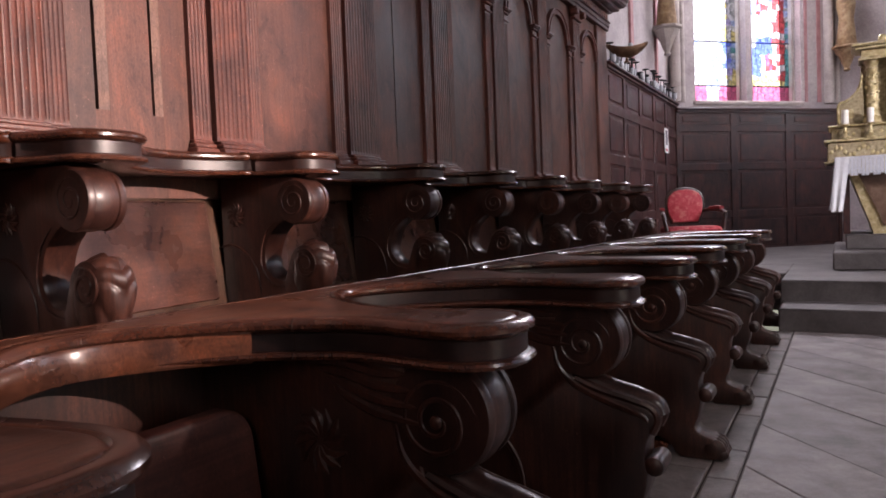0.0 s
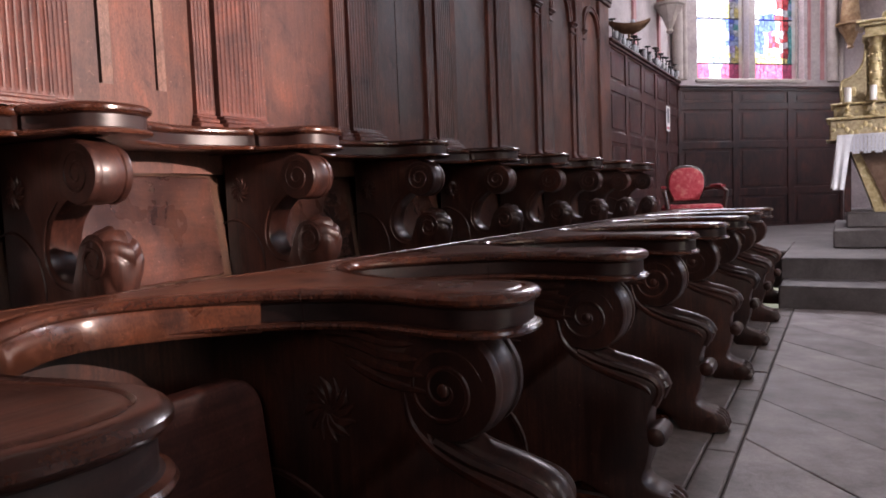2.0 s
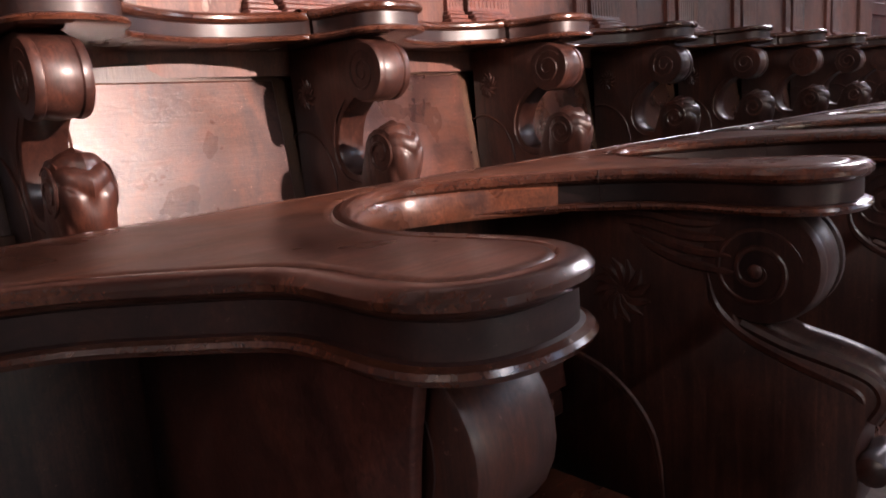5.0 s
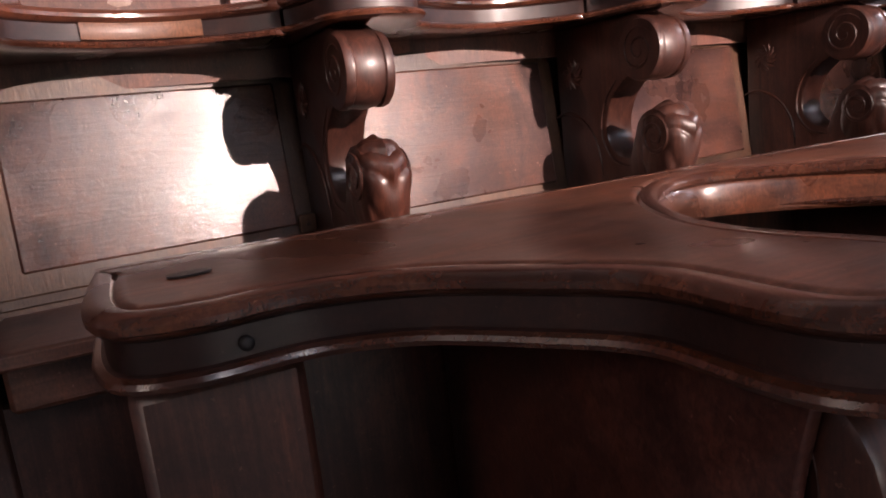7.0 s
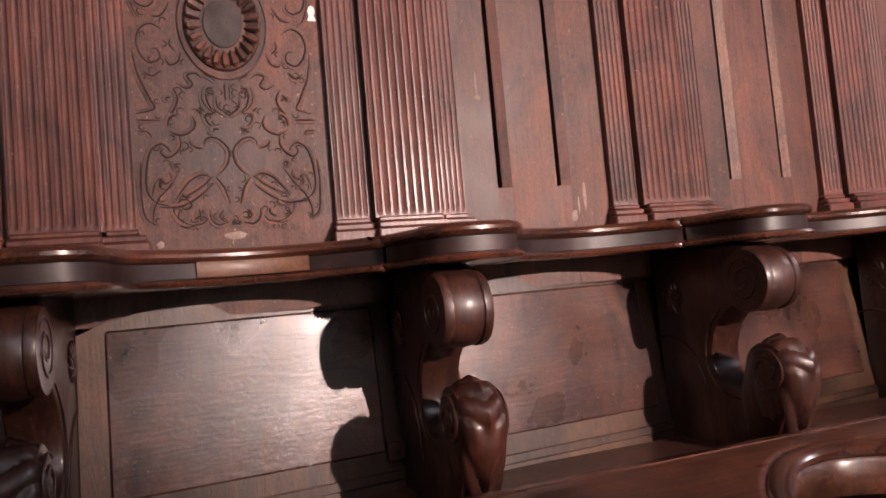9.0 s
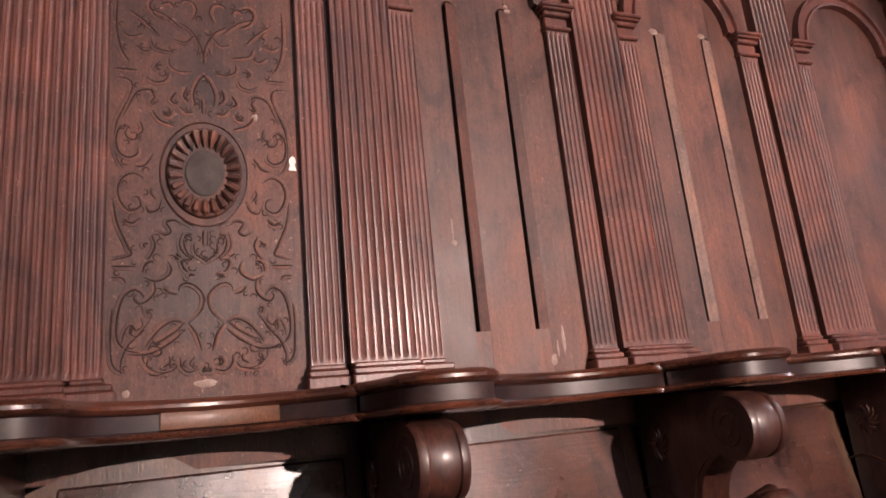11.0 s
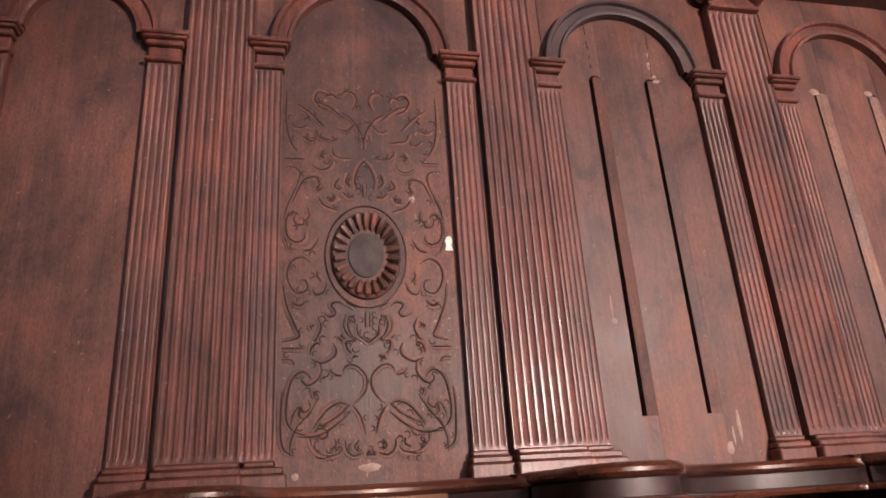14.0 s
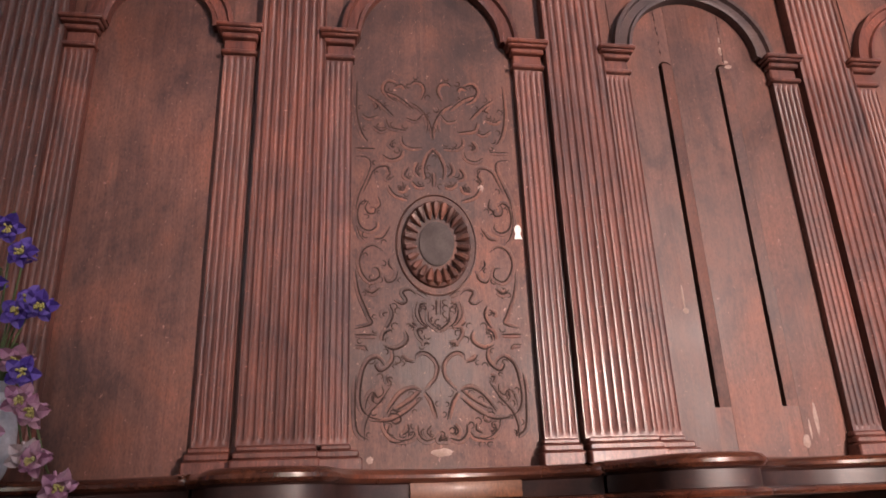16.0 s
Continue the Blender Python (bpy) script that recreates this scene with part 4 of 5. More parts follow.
others = [p for c in low_c[1:] for p in [(x, c - u) for x, u in reversed(LOW_HALF[:-1])] + [(x, c + u) for x, u in LOW_HALF[1:]]]
front = [(v.x, v.y) for v in spline([(x, y, 0) for x, y in END + first + others], 5)]
half_way = next(i for i in range(len(front) - 1) if front[i][1] >= low_c[3] + PITCH / 2)
near_rail = rail("lower_armrest_rail", front[:half_way + 1], -1.255, RAIL_Z, "polished dark brown wooden armrest rail with scalloped front and rounded end", RAILTOP)
far_rail = rail("lower_armrest_rail", front[half_way:], -1.255, RAIL_Z, "polished brown wooden armrest rail with scalloped front over the lower stalls", RAILTOP)
for c in low_c[1:]:
    i = next(i for i in range(len(front) - 1) if front[i][1] < c - 0.114 <= front[i + 1][1])
    p, t = Vector(front[i]), (Vector(front[i + 1]) - Vector(front[i - 1])).normalized()
    joint = tube(bmesh.new(), [(p.x + t.y * (d + 0.0004), p.y - t.x * (d + 0.0004), RAIL_Z + dz) for d, dz in RAIL_PROFILE[3:16]], 0.0011, 5)
    part("rail_joint", joint, SHADEMARK, near_rail if p.y < front[half_way][1] else far_rail, "thin dark joint")
plain = [p for p in front if low_c[0] + 0.15 < p[1] < low_c[1] - 0.15]
bm, rings = bmesh.new(), []
for q, p in enumerate(plain):
    u = q / (len(plain) - 1)
    sink = 0.016 * (max(0.0, (u - 0.72) / 0.28) ** 1.5 + max(0.0, (0.15 - u) / 0.15))
    sy = 1 - 2 * u
    rings.append([(p[0] + dx - sink, p[1] + dy * sy, RAIL_Z + dz) for dx, dy, dz in ((-0.03, 0, -0.024), (0.008, 0.004, -0.024), (0.0125, 0.008, -0.030), (0.0135, 0.010, -0.078), (0.010, 0.006, -0.0835), (-0.03, 0, -0.0835))])
part("plain_insert", loft(bm, rings), RAILTOP, near_rail, "plain warm brown piece let into the hollow")
up_c = [UP_Y + PITCH * k for k in range(-5, 8)]
whole = lobe_line(UP_HALF, up_c)


def cut(line, y0, y1):
    """The stretch of a line of rising y between y0 and y1."""
    out = []
    for (xa, ya), (xb, yb) in zip(line, line[1:]):
        for y in (y0, y1):
            if ya < y <= yb:
                out.append((xa + (xb - xa) * (y - ya) / (yb - ya), y))
        if y0 < yb < y1:
            out.append((xb, yb))
    return out


cuts = [whole[0][1] + 0.001] + [c - 0.158 for c in up_c[1:]] + [whole[-1][1] - 0.001]
for i, (a, b) in enumerate(zip(cuts, cuts[1:])):
    r = rail("upper_armrest_rail", cut(whole, a + 0.0015, b - 0.0015), WALL_X + 0.002, LEDGE_Z, "polished brown wooden ledge with rounded lobe over an upper stall divider", RAILTOP)
    r.location = (0.006 * math.sin(i * 2.3 + 0.6), 0, 0.002 * math.sin(i * 1.7))
strip = cut(whole, -0.27, -0.03)
bm = bmesh.new()
loft(bm, [[(x + dx, y, LEDGE_Z + dz) for dx, dz in ((-0.02, -0.029), (0.008, -0.029), (0.0095, -0.032), (0.0095, -0.060), (0.008, -0.063), (-0.02, -0.063))] for x, y in strip])
tagged(part("ledge_repair", bm, NEWOAK), "lighter new oak repair let into the ledge", "repair")
hole = bmesh.new()
lathe(hole, [(0.020, 0), (0.020, 0.0015), (0.004, 0.002)], (-1.075, -0.212, RAIL_Z + 0.0015), 16, (0.8, 1.3))
tagged(part("peg_hole", hole, IRON), "dark round peg hole in the rail end", "hole")
nail = bmesh.new()
ball(nail, (-0.905, -0.185, RAIL_Z - 0.048), (0.006, 0.008, 0.008))
tagged(part("iron_nail", nail, IRON), "old iron nail head in the rail", "nail")

# ---- dividers ----


def drum(bm, cx, cz, r, half, n=28):
    """The rolled front of a volute, lying across, with two grooves and a raised middle."""
    prof = [(-half, 0.78), (-half, 0.96), (-half * 0.86, 1.0), (-half * 0.66, 1.0), (-half * 0.60, 0.95), (-half * 0.5, 0.97), (0, 1.02), (half * 0.5, 0.97), (half * 0.60, 0.95), (half * 0.66, 1.0), (half * 0.86, 1.0), (half, 0.96), (half, 0.78)]
    return loft(bm, [[(cx + r * k * math.cos(a), y, cz + r * k * math.sin(a)) for a in [2 * math.pi * q / n for q in range(n)]] for y, k in prof])


def flat_rod(bm, pts, y, r, squash=0.7):
    tube(bm, [(x, y, z) for x, z in pts], r, 6, squash, (0, 1, 0), True)


def rosette(bm, cx, cz, y, r):
    for q in range(12):
        a = 2 * math.pi * q / 12
        pts = [(cx + r * f * math.cos(a + 0.8 * f), cz + r * f * math.sin(a + 0.8 * f)) for f in (0.15, 0.4, 0.7, 1.0)]
        flat_rod(bm, pts, y, r * 0.17, 0.6)


def leaf_knob(bm, cx, cz, half, rx, up, down):
    """A drooping acanthus knob: a swelling body with overlapping leaf ribs."""
    g = bmesh.ops.create_uvsphere(bm, u_segments=64, v_segments=56, radius=1)
    for v in g["verts"]:
        x, y, z = v.co
        rho, th = min(1.0, math.hypot(x, z)), math.atan2(z, x)
        yy = math.copysign(math.sqrt(max(0.0, 1 - rho ** 4)), y)
        rib = abs(math.sin(4.4 * th - 2.6 * abs(yy) + 0.5)) ** 0.6
        k = 1 + 0.15 * (rib - 0.6) * rho ** 2 + 0.05 * math.exp(-(yy / 0.12) ** 2)
        low = max(0, -z)
        taper = 1 - 0.38 * low ** 2
        v.co = Vector((cx + x * rx * k * taper - 0.03 * low, yy * half * taper * (1 + 0.05 * (rib - 0.6)), cz + (z * up if z > 0 else z * down) * k))


def upper_divider(y):
    ob = thing("stall_divider", "dark carved wooden stall divider with scroll and leaf knob", "stall divider", "upper stall dividers", at=(-0.055, y - 0.045, 0))
    h = 0.047
    out = [(-1.965, 1.118), (-1.62, 1.118)] + arc(-1.60, 1.025, 0.078, 80, -125, 10) + \
          [tuple(v) for v in [(p.x, p.y) for p in spline([(-1.675, 0.945, 0), (-1.72, 0.905, 0), (-1.745, 0.85, 0), (-1.745, 0.795, 0), (-1.71, 0.752, 0), (-1.66, 0.742, 0)], 4)]] + \
          arc(-1.565, 0.80, 0.07, 170, -40, 10) + [(-1.52, 0.70), (-1.56, 0.63), (-1.64, 0.575), (-1.66, 0.40), (-1.66, UP_FLOOR), (-1.965, UP_FLOOR)]
    body = part("side_board", slab(bmesh.new(), out, -h, h, 0.007), CARVED, ob)
    bm = drum(bmesh.new(), -1.597, 1.022, 0.080, h + 0.006)
    part("scroll", bm, CARVED, ob, "rolled scroll with carved edge")
    bm = bmesh.new()
    for s in (-1, 1):
        flat_rod(bm, spiral(-1.60, 1.022, 0.062, 0.008, 0.6, 2.0), s * (h + 0.006), 0.0042)
        flat_rod(bm, spiral(-1.556, 0.80, 0.056, 0.008, 2.4, -2.0), s * (h + 0.007), 0.0065)
        flat_rod(bm, [(p.x, p.y) for p in spline([(-1.695, 0.955, 0), (-1.745, 0.905, 0), (-1.768, 0.845, 0), (-1.765, 0.785, 0), (-1.725, 0.735, 0), (-1.66, 0.72, 0)], 5)], s * (h + 0.001), 0.006)
        rosette(bm, -1.885, 0.985, s * (h + 0.003), 0.046)
        flat_rod(bm, [(p.x, p.y) for p in spline([(-1.99, 0.86, 0), (-1.92, 0.875, 0), (-1.84, 0.84, 0), (-1.79, 0.77, 0), (-1.775, 0.68, 0)], 5)], s * (h + 0.001), 0.006)
    part("carving", bm, CARVED, ob, "carved spirals and rosette")
    bm = bmesh.new()
    leaf_knob(bm, -1.552, 0.795, h + 0.008, 0.080, 0.084, 0.205)
    part("leaf_knob", bm, CARVED, ob, "polished acanthus leaf knob")
    return ob


def lower_divider(y):
    ob = thing("stall_divider", "dark carved wooden stall end with volute, knee and paw foot", "stall divider", "lower stall dividers", at=(0, y, 0))
    h = 0.058
    s_line = [(p.x, p.y) for p in spline([(-0.640, 0.470, 0), (-0.615, 0.452, 0), (-0.575, 0.437, 0), (-0.52, 0.424, 0), (-0.46, 0.412, 0), (-0.424, 0.395, 0), (-0.414, 0.368, 0), (-0.428, 0.335, 0),
                                          (-0.442, 0.300, 0), (-0.446, 0.262, 0), (-0.440, 0.215, 0), (-0.448, 0.165, 0), (-0.462, 0.12, 0), (-0.44, 0.095, 0), (-0.395, 0.078, 0), (-0.368, 0.045, 0), (-0.374, 0.012, 0)], 4)]
    out = [(-1.22, 0.682), (-0.60, 0.682)] + arc(-0.610, 0.583, 0.104, 78, -112, 14) + s_line + [(-0.40, 0.0), (-0.52, 0.0), (-0.56, 0.05), (-0.64, 0.085), (-0.74, 0.05), (-0.76, 0.0), (-1.22, 0.0)]
    part("side_board", slab(bmesh.new(), out, -h, h, 0.008), CARVED, ob)
    bm = drum(bmesh.new(), -0.608, 0.582, 0.108, h + 0.0015, 36)
    part("volute", bm, CARVED, ob, "large rolled volute with grooved edge")
    bm = bmesh.new()
    for s in (-1, 1):
        yy = s * (h + 0.0025)
        flat_rod(bm, spiral(-0.612, 0.572, 0.082, 0.012, 0.3, 2.1, 60), yy - s * 0.0015, 0.0060)
        ball(bm, (-0.612, yy, 0.572), (0.013, 0.005, 0.013))
        yy = s * (h + 0.001)
        # leaf springing from under the rail over the volute
        for i in range(4):
            flat_rod(bm, [(p.x, p.y) for p in spline([(-0.90 + 0.02 * i, 0.665 - 0.012 * i, 0), (-0.82, 0.668 - 0.020 * i, 0), (-0.74, 0.655 - 0.026 * i, 0), (-0.675 + 0.01 * i, 0.655 - 0.030 * i, 0)], 5)], yy, 0.011, 0.6)
        rosette(bm, -0.885, 0.505, yy, 0.068)
        flat_rod(bm, [(p.x, p.y) for p in spline([(-0.70, 0.56, 0), (-0.685, 0.50, 0), (-0.635, 0.452, 0), (-0.55, 0.415, 0), (-0.455, 0.385, 0), (-0.436, 0.365, 0)], 5)], yy, 0.010, 0.7)
        flat_rod(bm, [(p.x, p.y) for p in spline([(-1.10, 0.34, 0), (-1.02, 0.35, 0), (-0.90, 0.30, 0), (-0.82, 0.20, 0), (-0.80, 0.05, 0)], 5)], yy, 0.009, 0.6)
    part("carving", bm, CARVED, ob, "carved spiral, leaf and rosette")
    bm = bmesh.new()
    tube(bm, [(p.x, 0, p.y) for p in spline([(-0.62, 0.462, 0), (-0.56, 0.436, 0), (-0.49, 0.420, 0), (-0.436, 0.400, 0), (-0.420, 0.372, 0)], 5)], 0.034, 10)
    for s in (-1, 1):
        tube(bm, [(p.x, s * 0.046, p.y) for p in spline([(-0.64, 0.470, 0), (-0.565, 0.442, 0), (-0.49, 0.424, 0), (-0.430, 0.405, 0), (-0.412, 0.375, 0), (-0.428, 0.335, 0)], 5)], 0.013, 8)
    part("knee_moulding", bm, CARVED, ob, "polished ribbed knee")
    bm = bmesh.new()
    lathe(bm, [(0.003, -0.060), (0.016, -0.059), (0.026, -0.052), (0.030, -0.03), (0.026, 0.0), (0.030, 0.03), (0.026, 0.052), (0.016, 0.059), (0.003, 0.060)], (0, 0, 0), 14)
    bmesh.ops.transform(bm, matrix=Matrix.Translation((-0.424, 0, 0.243)) @ Matrix.Rotation(radians(90), 4, "X"), verts=bm.verts)
    part("small_scroll", bm, CARVED, ob)
    bm = bmesh.new()
    for i in range(4):
        yy = -0.045 + 0.03 * i
        ball(bm, (-0.40, yy, 0.040), (0.048, 0.018, 0.040), 10, 8)
        ball(bm, (-0.372, yy, 0.024), (0.026, 0.014, 0.023), 10, 6)
    part("paw_foot", bm, CARVED, ob, "carved paw foot")
    return ob


UD = upper_divider(up_c[0])
for c in up_c[1:]:
    copy_thing(UD, Matrix.Translation((-0.055, c - 0.045, 0)))
LD = lower_divider(low_c[0])
for c in low_c[1:]:
    copy_thing(LD, Matrix.Translation((0, c, 0)))

cover = slab(bmesh.new(), [(-1.20, 0.002), (-0.60, 0.002), (-0.58, 0.30), (-0.575, 0.50), (-0.56, 0.60), (-0.545, 0.678), (-1.20, 0.678)], -0.084, -0.068, 0.004)
part("end_panel", cover, TIPUP, LD, "plain dark board on the open side")

for child in LD.children:
    if child.name.split(".")[0] in ("volute", "carving"):
        child.location.x = -0.055

# ---- seats and backs ----


def curved_panel(bm, x, y0, y1, z0, z1, rise, thick, n=12):
    """An upright board with an arched head."""
    top = [(y1 + (y0 - y1) * i / n, z1 + rise * math.sin(math.pi * i / n) ** 0.7) for i in range(n + 1)]
    prof = [(y0, z0), (y1, z0)] + top
    loft(bm, [[(x - thick, y, z) for y, z in prof], [(x, y, z) for y, z in prof]])
    return bm


def lean(bm, by=0.14):
    """Lets a back lean away from the sitter."""
    for v in bm.verts:
        v.co.x -= by * (v.co.z - 0.85) + 0.085 * (v.co.y - PITCH / 2)
    return bm


def upper_stall(y0, worn):
    """Back and seat between two dividers; y0 is the middle of the first."""
    ob = thing("choir_stall", "worn glossy wooden stall back with plank seat" if worn else "dark wooden stall back with plank seat", "choir stall", "upper choir stalls", at=(0, y0, 0))
    a, b = 0.004, PITCH - 0.088
    fr = bmesh.new()
    curved_panel(fr, -2.008, a, b, 0.56, 1.035, 0.062, 0.02)
    part("back_frame", lean(fr), FRAME, ob)
    part("back_panel", lean(made((-2.012, -2.001, a + 0.058, b - 0.046, 0.672, 1.040, 0.005))), BACK, ob, "glossy reddish back panel")
    part("back_batten", lean(made((-2.006, -2.000, a + 0.004, b - 0.004, 0.60, 0.625, 0.003))), FRAME, ob)
    # dark board set back to stand for the shade around the stall back
    part("shadow_board", made((-2.108, -2.100, a - 0.02, b + 0.02, 0.2, 1.13, 0)), DARKWOOD, ob)
    part("seat", made((-1.965, -1.60, a + 0.002, b - 0.002, 0.555, 0.588, 0.006)), SEAT, ob, "worn wooden plank seat")
    part("seat_support", made((-1.93, -1.68, a + 0.02, b - 0.02, 0.45, 0.553, 0.01)), SEAT, ob)
    part("kick_board", made((-1.78, -1.75, a - 0.02, b + 0.02, UP_FLOOR, 0.45, 0.004)), CARVED, ob)
    return ob


S1 = upper_stall(up_c[0], True)
for c in up_c[1:-1]:
    copy_thing(S1, Matrix.Translation((0, c, 0)))


def lower_stall(y0):
    ob = thing("choir_stall", "dark wooden lower stall with arched back panel", "choir stall", "lower choir stalls", at=(0, y0, 0))
    a, b = 0.05, PITCH - 0.05
    part("back_board", made((-1.25, -1.215, a - 0.04, b + 0.04, 0.0, 0.681, 0.004)), CARVED, ob)
    w0, w1 = a + 0.012, b - 0.012
    prof = [(w0, 0.27), (w1, 0.27)] + arc(w1 - 0.075, 0.495, 0.075, 0, 90, 7) + arc(w0 + 0.075, 0.495, 0.075, 90, 180, 7)
    rings = [(-1.075, 0.0), (-1.042, 0.0), (-1.036, 0.006), (-1.034, 0.012)]
    mid = ((w0 + w1) / 2, 0.42)
    bm = loft(bmesh.new(), [[(x - 0.12 * (z - 0.42), mid[0] + (y - mid[0]) * (1 - 2.4 * k), mid[1] + (z - mid[1]) * (1 - 4 * k)) for y, z in prof] for x, k in rings])
    part("seat", bm, TIPUP, ob, "reddish tip-up seat folded against the back")
    part("seat_rail", made((-1.21, -1.03, w0, w1, 0.20, 0.26, 0.008)), CARVED, ob)
    part("footboard", made((-1.21, -0.56, a + 0.012, b - 0.012, 0.001, 0.055, 0.008)), RAIL, ob, "worn reddish footboard")
    return ob


L1 = lower_stall(low_c[0])
for c in low_c[1:-1]:
    copy_thing(L1, Matrix.Translation((0, c, 0)))
endw = thing("stall_end", "plain dark red-brown post closing the lower stalls", "stall end", at=(0, 0, 0))
part("post", made((-1.26, -0.925, -0.30, -0.125, 0.0, 0.68, 0.012)), CARVED, endw)
part("back_board", made((-1.25, -1.215, -0.124, low_c[0] + 0.0, 0.0, 0.681, 0.004)), CARVED, endw)

# marks and repairs on the stall backs
mark = bmesh.new()
for y, z, ry, rz in ((1.487, 1.018, 0.010, 0.010), (1.505, 1.012, 0.012, 0.007), (1.512, 0.992, 0.008, 0.014), (1.495, 0.988, 0.010, 0.006)):
    ball(mark, (-2.0005 - 0.14 * (z - 0.85), y, z), (0.0016, ry, rz), 14, 8, lambda c: 1 + 0.45 * noise.noise(c * 2.5))
tagged(part("painted_mark", mark, SHADEMARK), "worn dark painted mark on a stall back", "mark")
patch = thing("lock_plate", "pale wooden patch with keyhole on a stall back", "lock plate")
part("plate", made((-1.985, -1.971, 0.150, 0.192, 0.655, 0.70, 0.002)), FRAME, patch)
hole2 = bmesh.new()
lathe(hole2, [(0.005, 0), (0.005, 0.0012)], (0, 0, 0), 10)
bmesh.ops.transform(hole2, matrix=Matrix.Translation((-1.971, 0.170, 0.675)) @ Matrix.Rotation(radians(90), 4, "Y"), verts=hole2.verts)
part("keyhole", hole2, IRON, patch)

# ---- altar, retable, chair and small things of the sanctuary ----
AY = 8.0
pre = thing("altar_predella", "grey stone predella steps carrying the altar", "steps", kind="structure")
part("step", made((-0.05, 3.0, 7.25, 9.4, 0.336, 0.50, 0.012)), STEPSTONE, pre)
part("step", made((0.06, 2.8, 7.72, 9.3, 0.50, 0.64, 0.01)), STEPSTONE, pre)
altar = thing("altar", "altar with gilt tapering frontal and painted marble panel", "altar")


def frontal(bm, y0, y1, top, bot, z0, z1, cx=1.4):
    pr = [(cx - bot, z0), (cx + bot, z0), (cx + bot + 0.03, z0 + 0.1), (cx + top, z1), (cx - top, z1), (cx - bot - 0.03, z0 + 0.1)]
    return loft(bm, [[(x, y0, z) for x, z in pr], [(x, y1, z) for x, z in pr]])


part("frame", frontal(bmesh.new(), AY - 0.02, AY + 0.7, 1.34, 1.10, 0.64, 1.34), GOLD, altar, "gilt tapering frame")
part("painted_panel", frontal(bmesh.new(), AY - 0.035, AY - 0.019, 1.24, 1.02, 0.72, 1.26), MARBLE, altar, "brown painted marble panel")
part("inner_moulding", frontal(bmesh.new(), AY - 0.05, AY - 0.034, 0.95, 0.80, 0.80, 1.18), GOLD, altar)
part("inner_panel", frontal(bmesh.new(), AY - 0.056, AY - 0.049, 0.90, 0.76, 0.83, 1.15), MARBLE, altar)
part("table_top", made((0.0, 2.8, AY - 0.12, AY + 0.75, 1.34, 1.385, 0.01)), GOLDBASE, altar)
part("side_block", made((0.04, 0.10, AY + 0.04, AY + 0.70, 0.64, 1.34, 0.005)), DARKWOOD, altar)
cloth = thing("altar_cloth", "white altar cloth with lace border hanging over the altar", "altar cloth")
part("cloth", made((-0.02, 2.82, AY - 0.14, AY + 0.74, 1.387, 1.402, 0.006)), LINEN, cloth)
lace = bmesh.new()
n = 90
for i in range(n):
    x0, x1 = -0.02 + 2.84 * i / n, -0.02 + 2.84 * (i + 1) / n
    dep = 0.17 + 0.022 * abs(math.sin(i * math.pi / 3))
    yy = AY - 0.146 - 0.006 * math.sin(i * 0.9)
    box(lace, x0, x1 - 0.002, yy, yy + 0.005, 1.402 - dep, 1.40, 0)
part("lace_border", lace, LACE, cloth, "white lace border")
hang = bmesh.new()
m_ = 26
for i in range(m_):
    y0 = AY - 0.13 + 0.84 * i / m_
    xx = -0.035 - 0.012 * math.sin(i * 1.15) ** 2
    dep = 0.50 + 0.02 * abs(math.sin(i * math.pi / 2.4)) - 0.05 * i / m_
    loft(hang, [[(-0.02, y0, 1.40), (-0.02, y0 + 0.034, 1.40), (xx - 0.03, y0 + 0.034, 1.40 - dep), (xx - 0.03, y0, 1.40 - dep)], [(-0.026, y0, 1.40), (-0.026, y0 + 0.034, 1.40), (xx - 0.036, y0 + 0.034, 1.40 - dep), (xx - 0.036, y0, 1.40 - dep)]])
part("side_fall", hang, LINEN, cloth, "side fall of the cloth in soft folds")

drape = bmesh.new()
cols_, rows_ = 22, 8
rings = []
for k in range(rows_ + 1):
    v = k / rows_
    z = 1.402 - 0.52 * v
    rings.append([(-0.045 * v + (0.125 - 0.02 * v) * i / cols_ - 0.02, AY - 0.150 - 0.008 * v * math.sin(i * 0.5 + 0.5) - 0.03 * v, z - 0.02 * abs(math.sin(i * 0.7)) * v) for i in range(cols_ + 1)])
back_r = [[(x, y + 0.004, z) for x, y, z in ring] for ring in rings]
loft(drape, [r1 + list(reversed(r2)) for r1, r2 in zip(rings, back_r)])
part("corner_fall", drape, LINEN, cloth, "corner of the cloth falling in folds")

ret = thing("retable", "carved and gilded wooden altar retable with columns and niche", "retable")
RY = 8.62
part("base_tier", made((-0.10, 2.9, RY - 0.10, RY + 0.5, 1.386, 1.60, 0.012)), GOLDBASE, ret, "carved gilt base tier")
part("base_moulding", made((-0.13, 2.93, RY - 0.13, RY + 0.5, 1.60, 1.63, 0.008), (-0.13, 2.93, RY - 0.12, RY + 0.5, 1.386, 1.40, 0.004)), GOLD, ret)
part("second_tier", made((-0.06, 2.86, RY - 0.02, RY + 0.5, 1.63, 1.76, 0.01)), GOLDBASE, ret)
part("tier_moulding", made((-0.09, 2.89, RY - 0.05, RY + 0.5, 1.76, 1.785, 0.006)), GOLD, ret)
orn = bmesh.new()
rg = random.Random(3)
for i in range(70):
    x = -0.06 + 2.92 * i / 70
    ball(orn, (x, RY - 0.10, 1.50 + 0.045 * math.sin(i * 1.1)), (0.020, 0.012, 0.022 + 0.01 * rg.random()), 8, 6)
    if i % 2:
        ball(orn, (x, RY - 0.02, 1.695 + 0.02 * math.sin(i * 2.0)), (0.018, 0.010, 0.018), 8, 6)
tagged(part("leaf_ornament", orn, GOLD, ret), "row of gilt leaf ornament", kind="stuff")
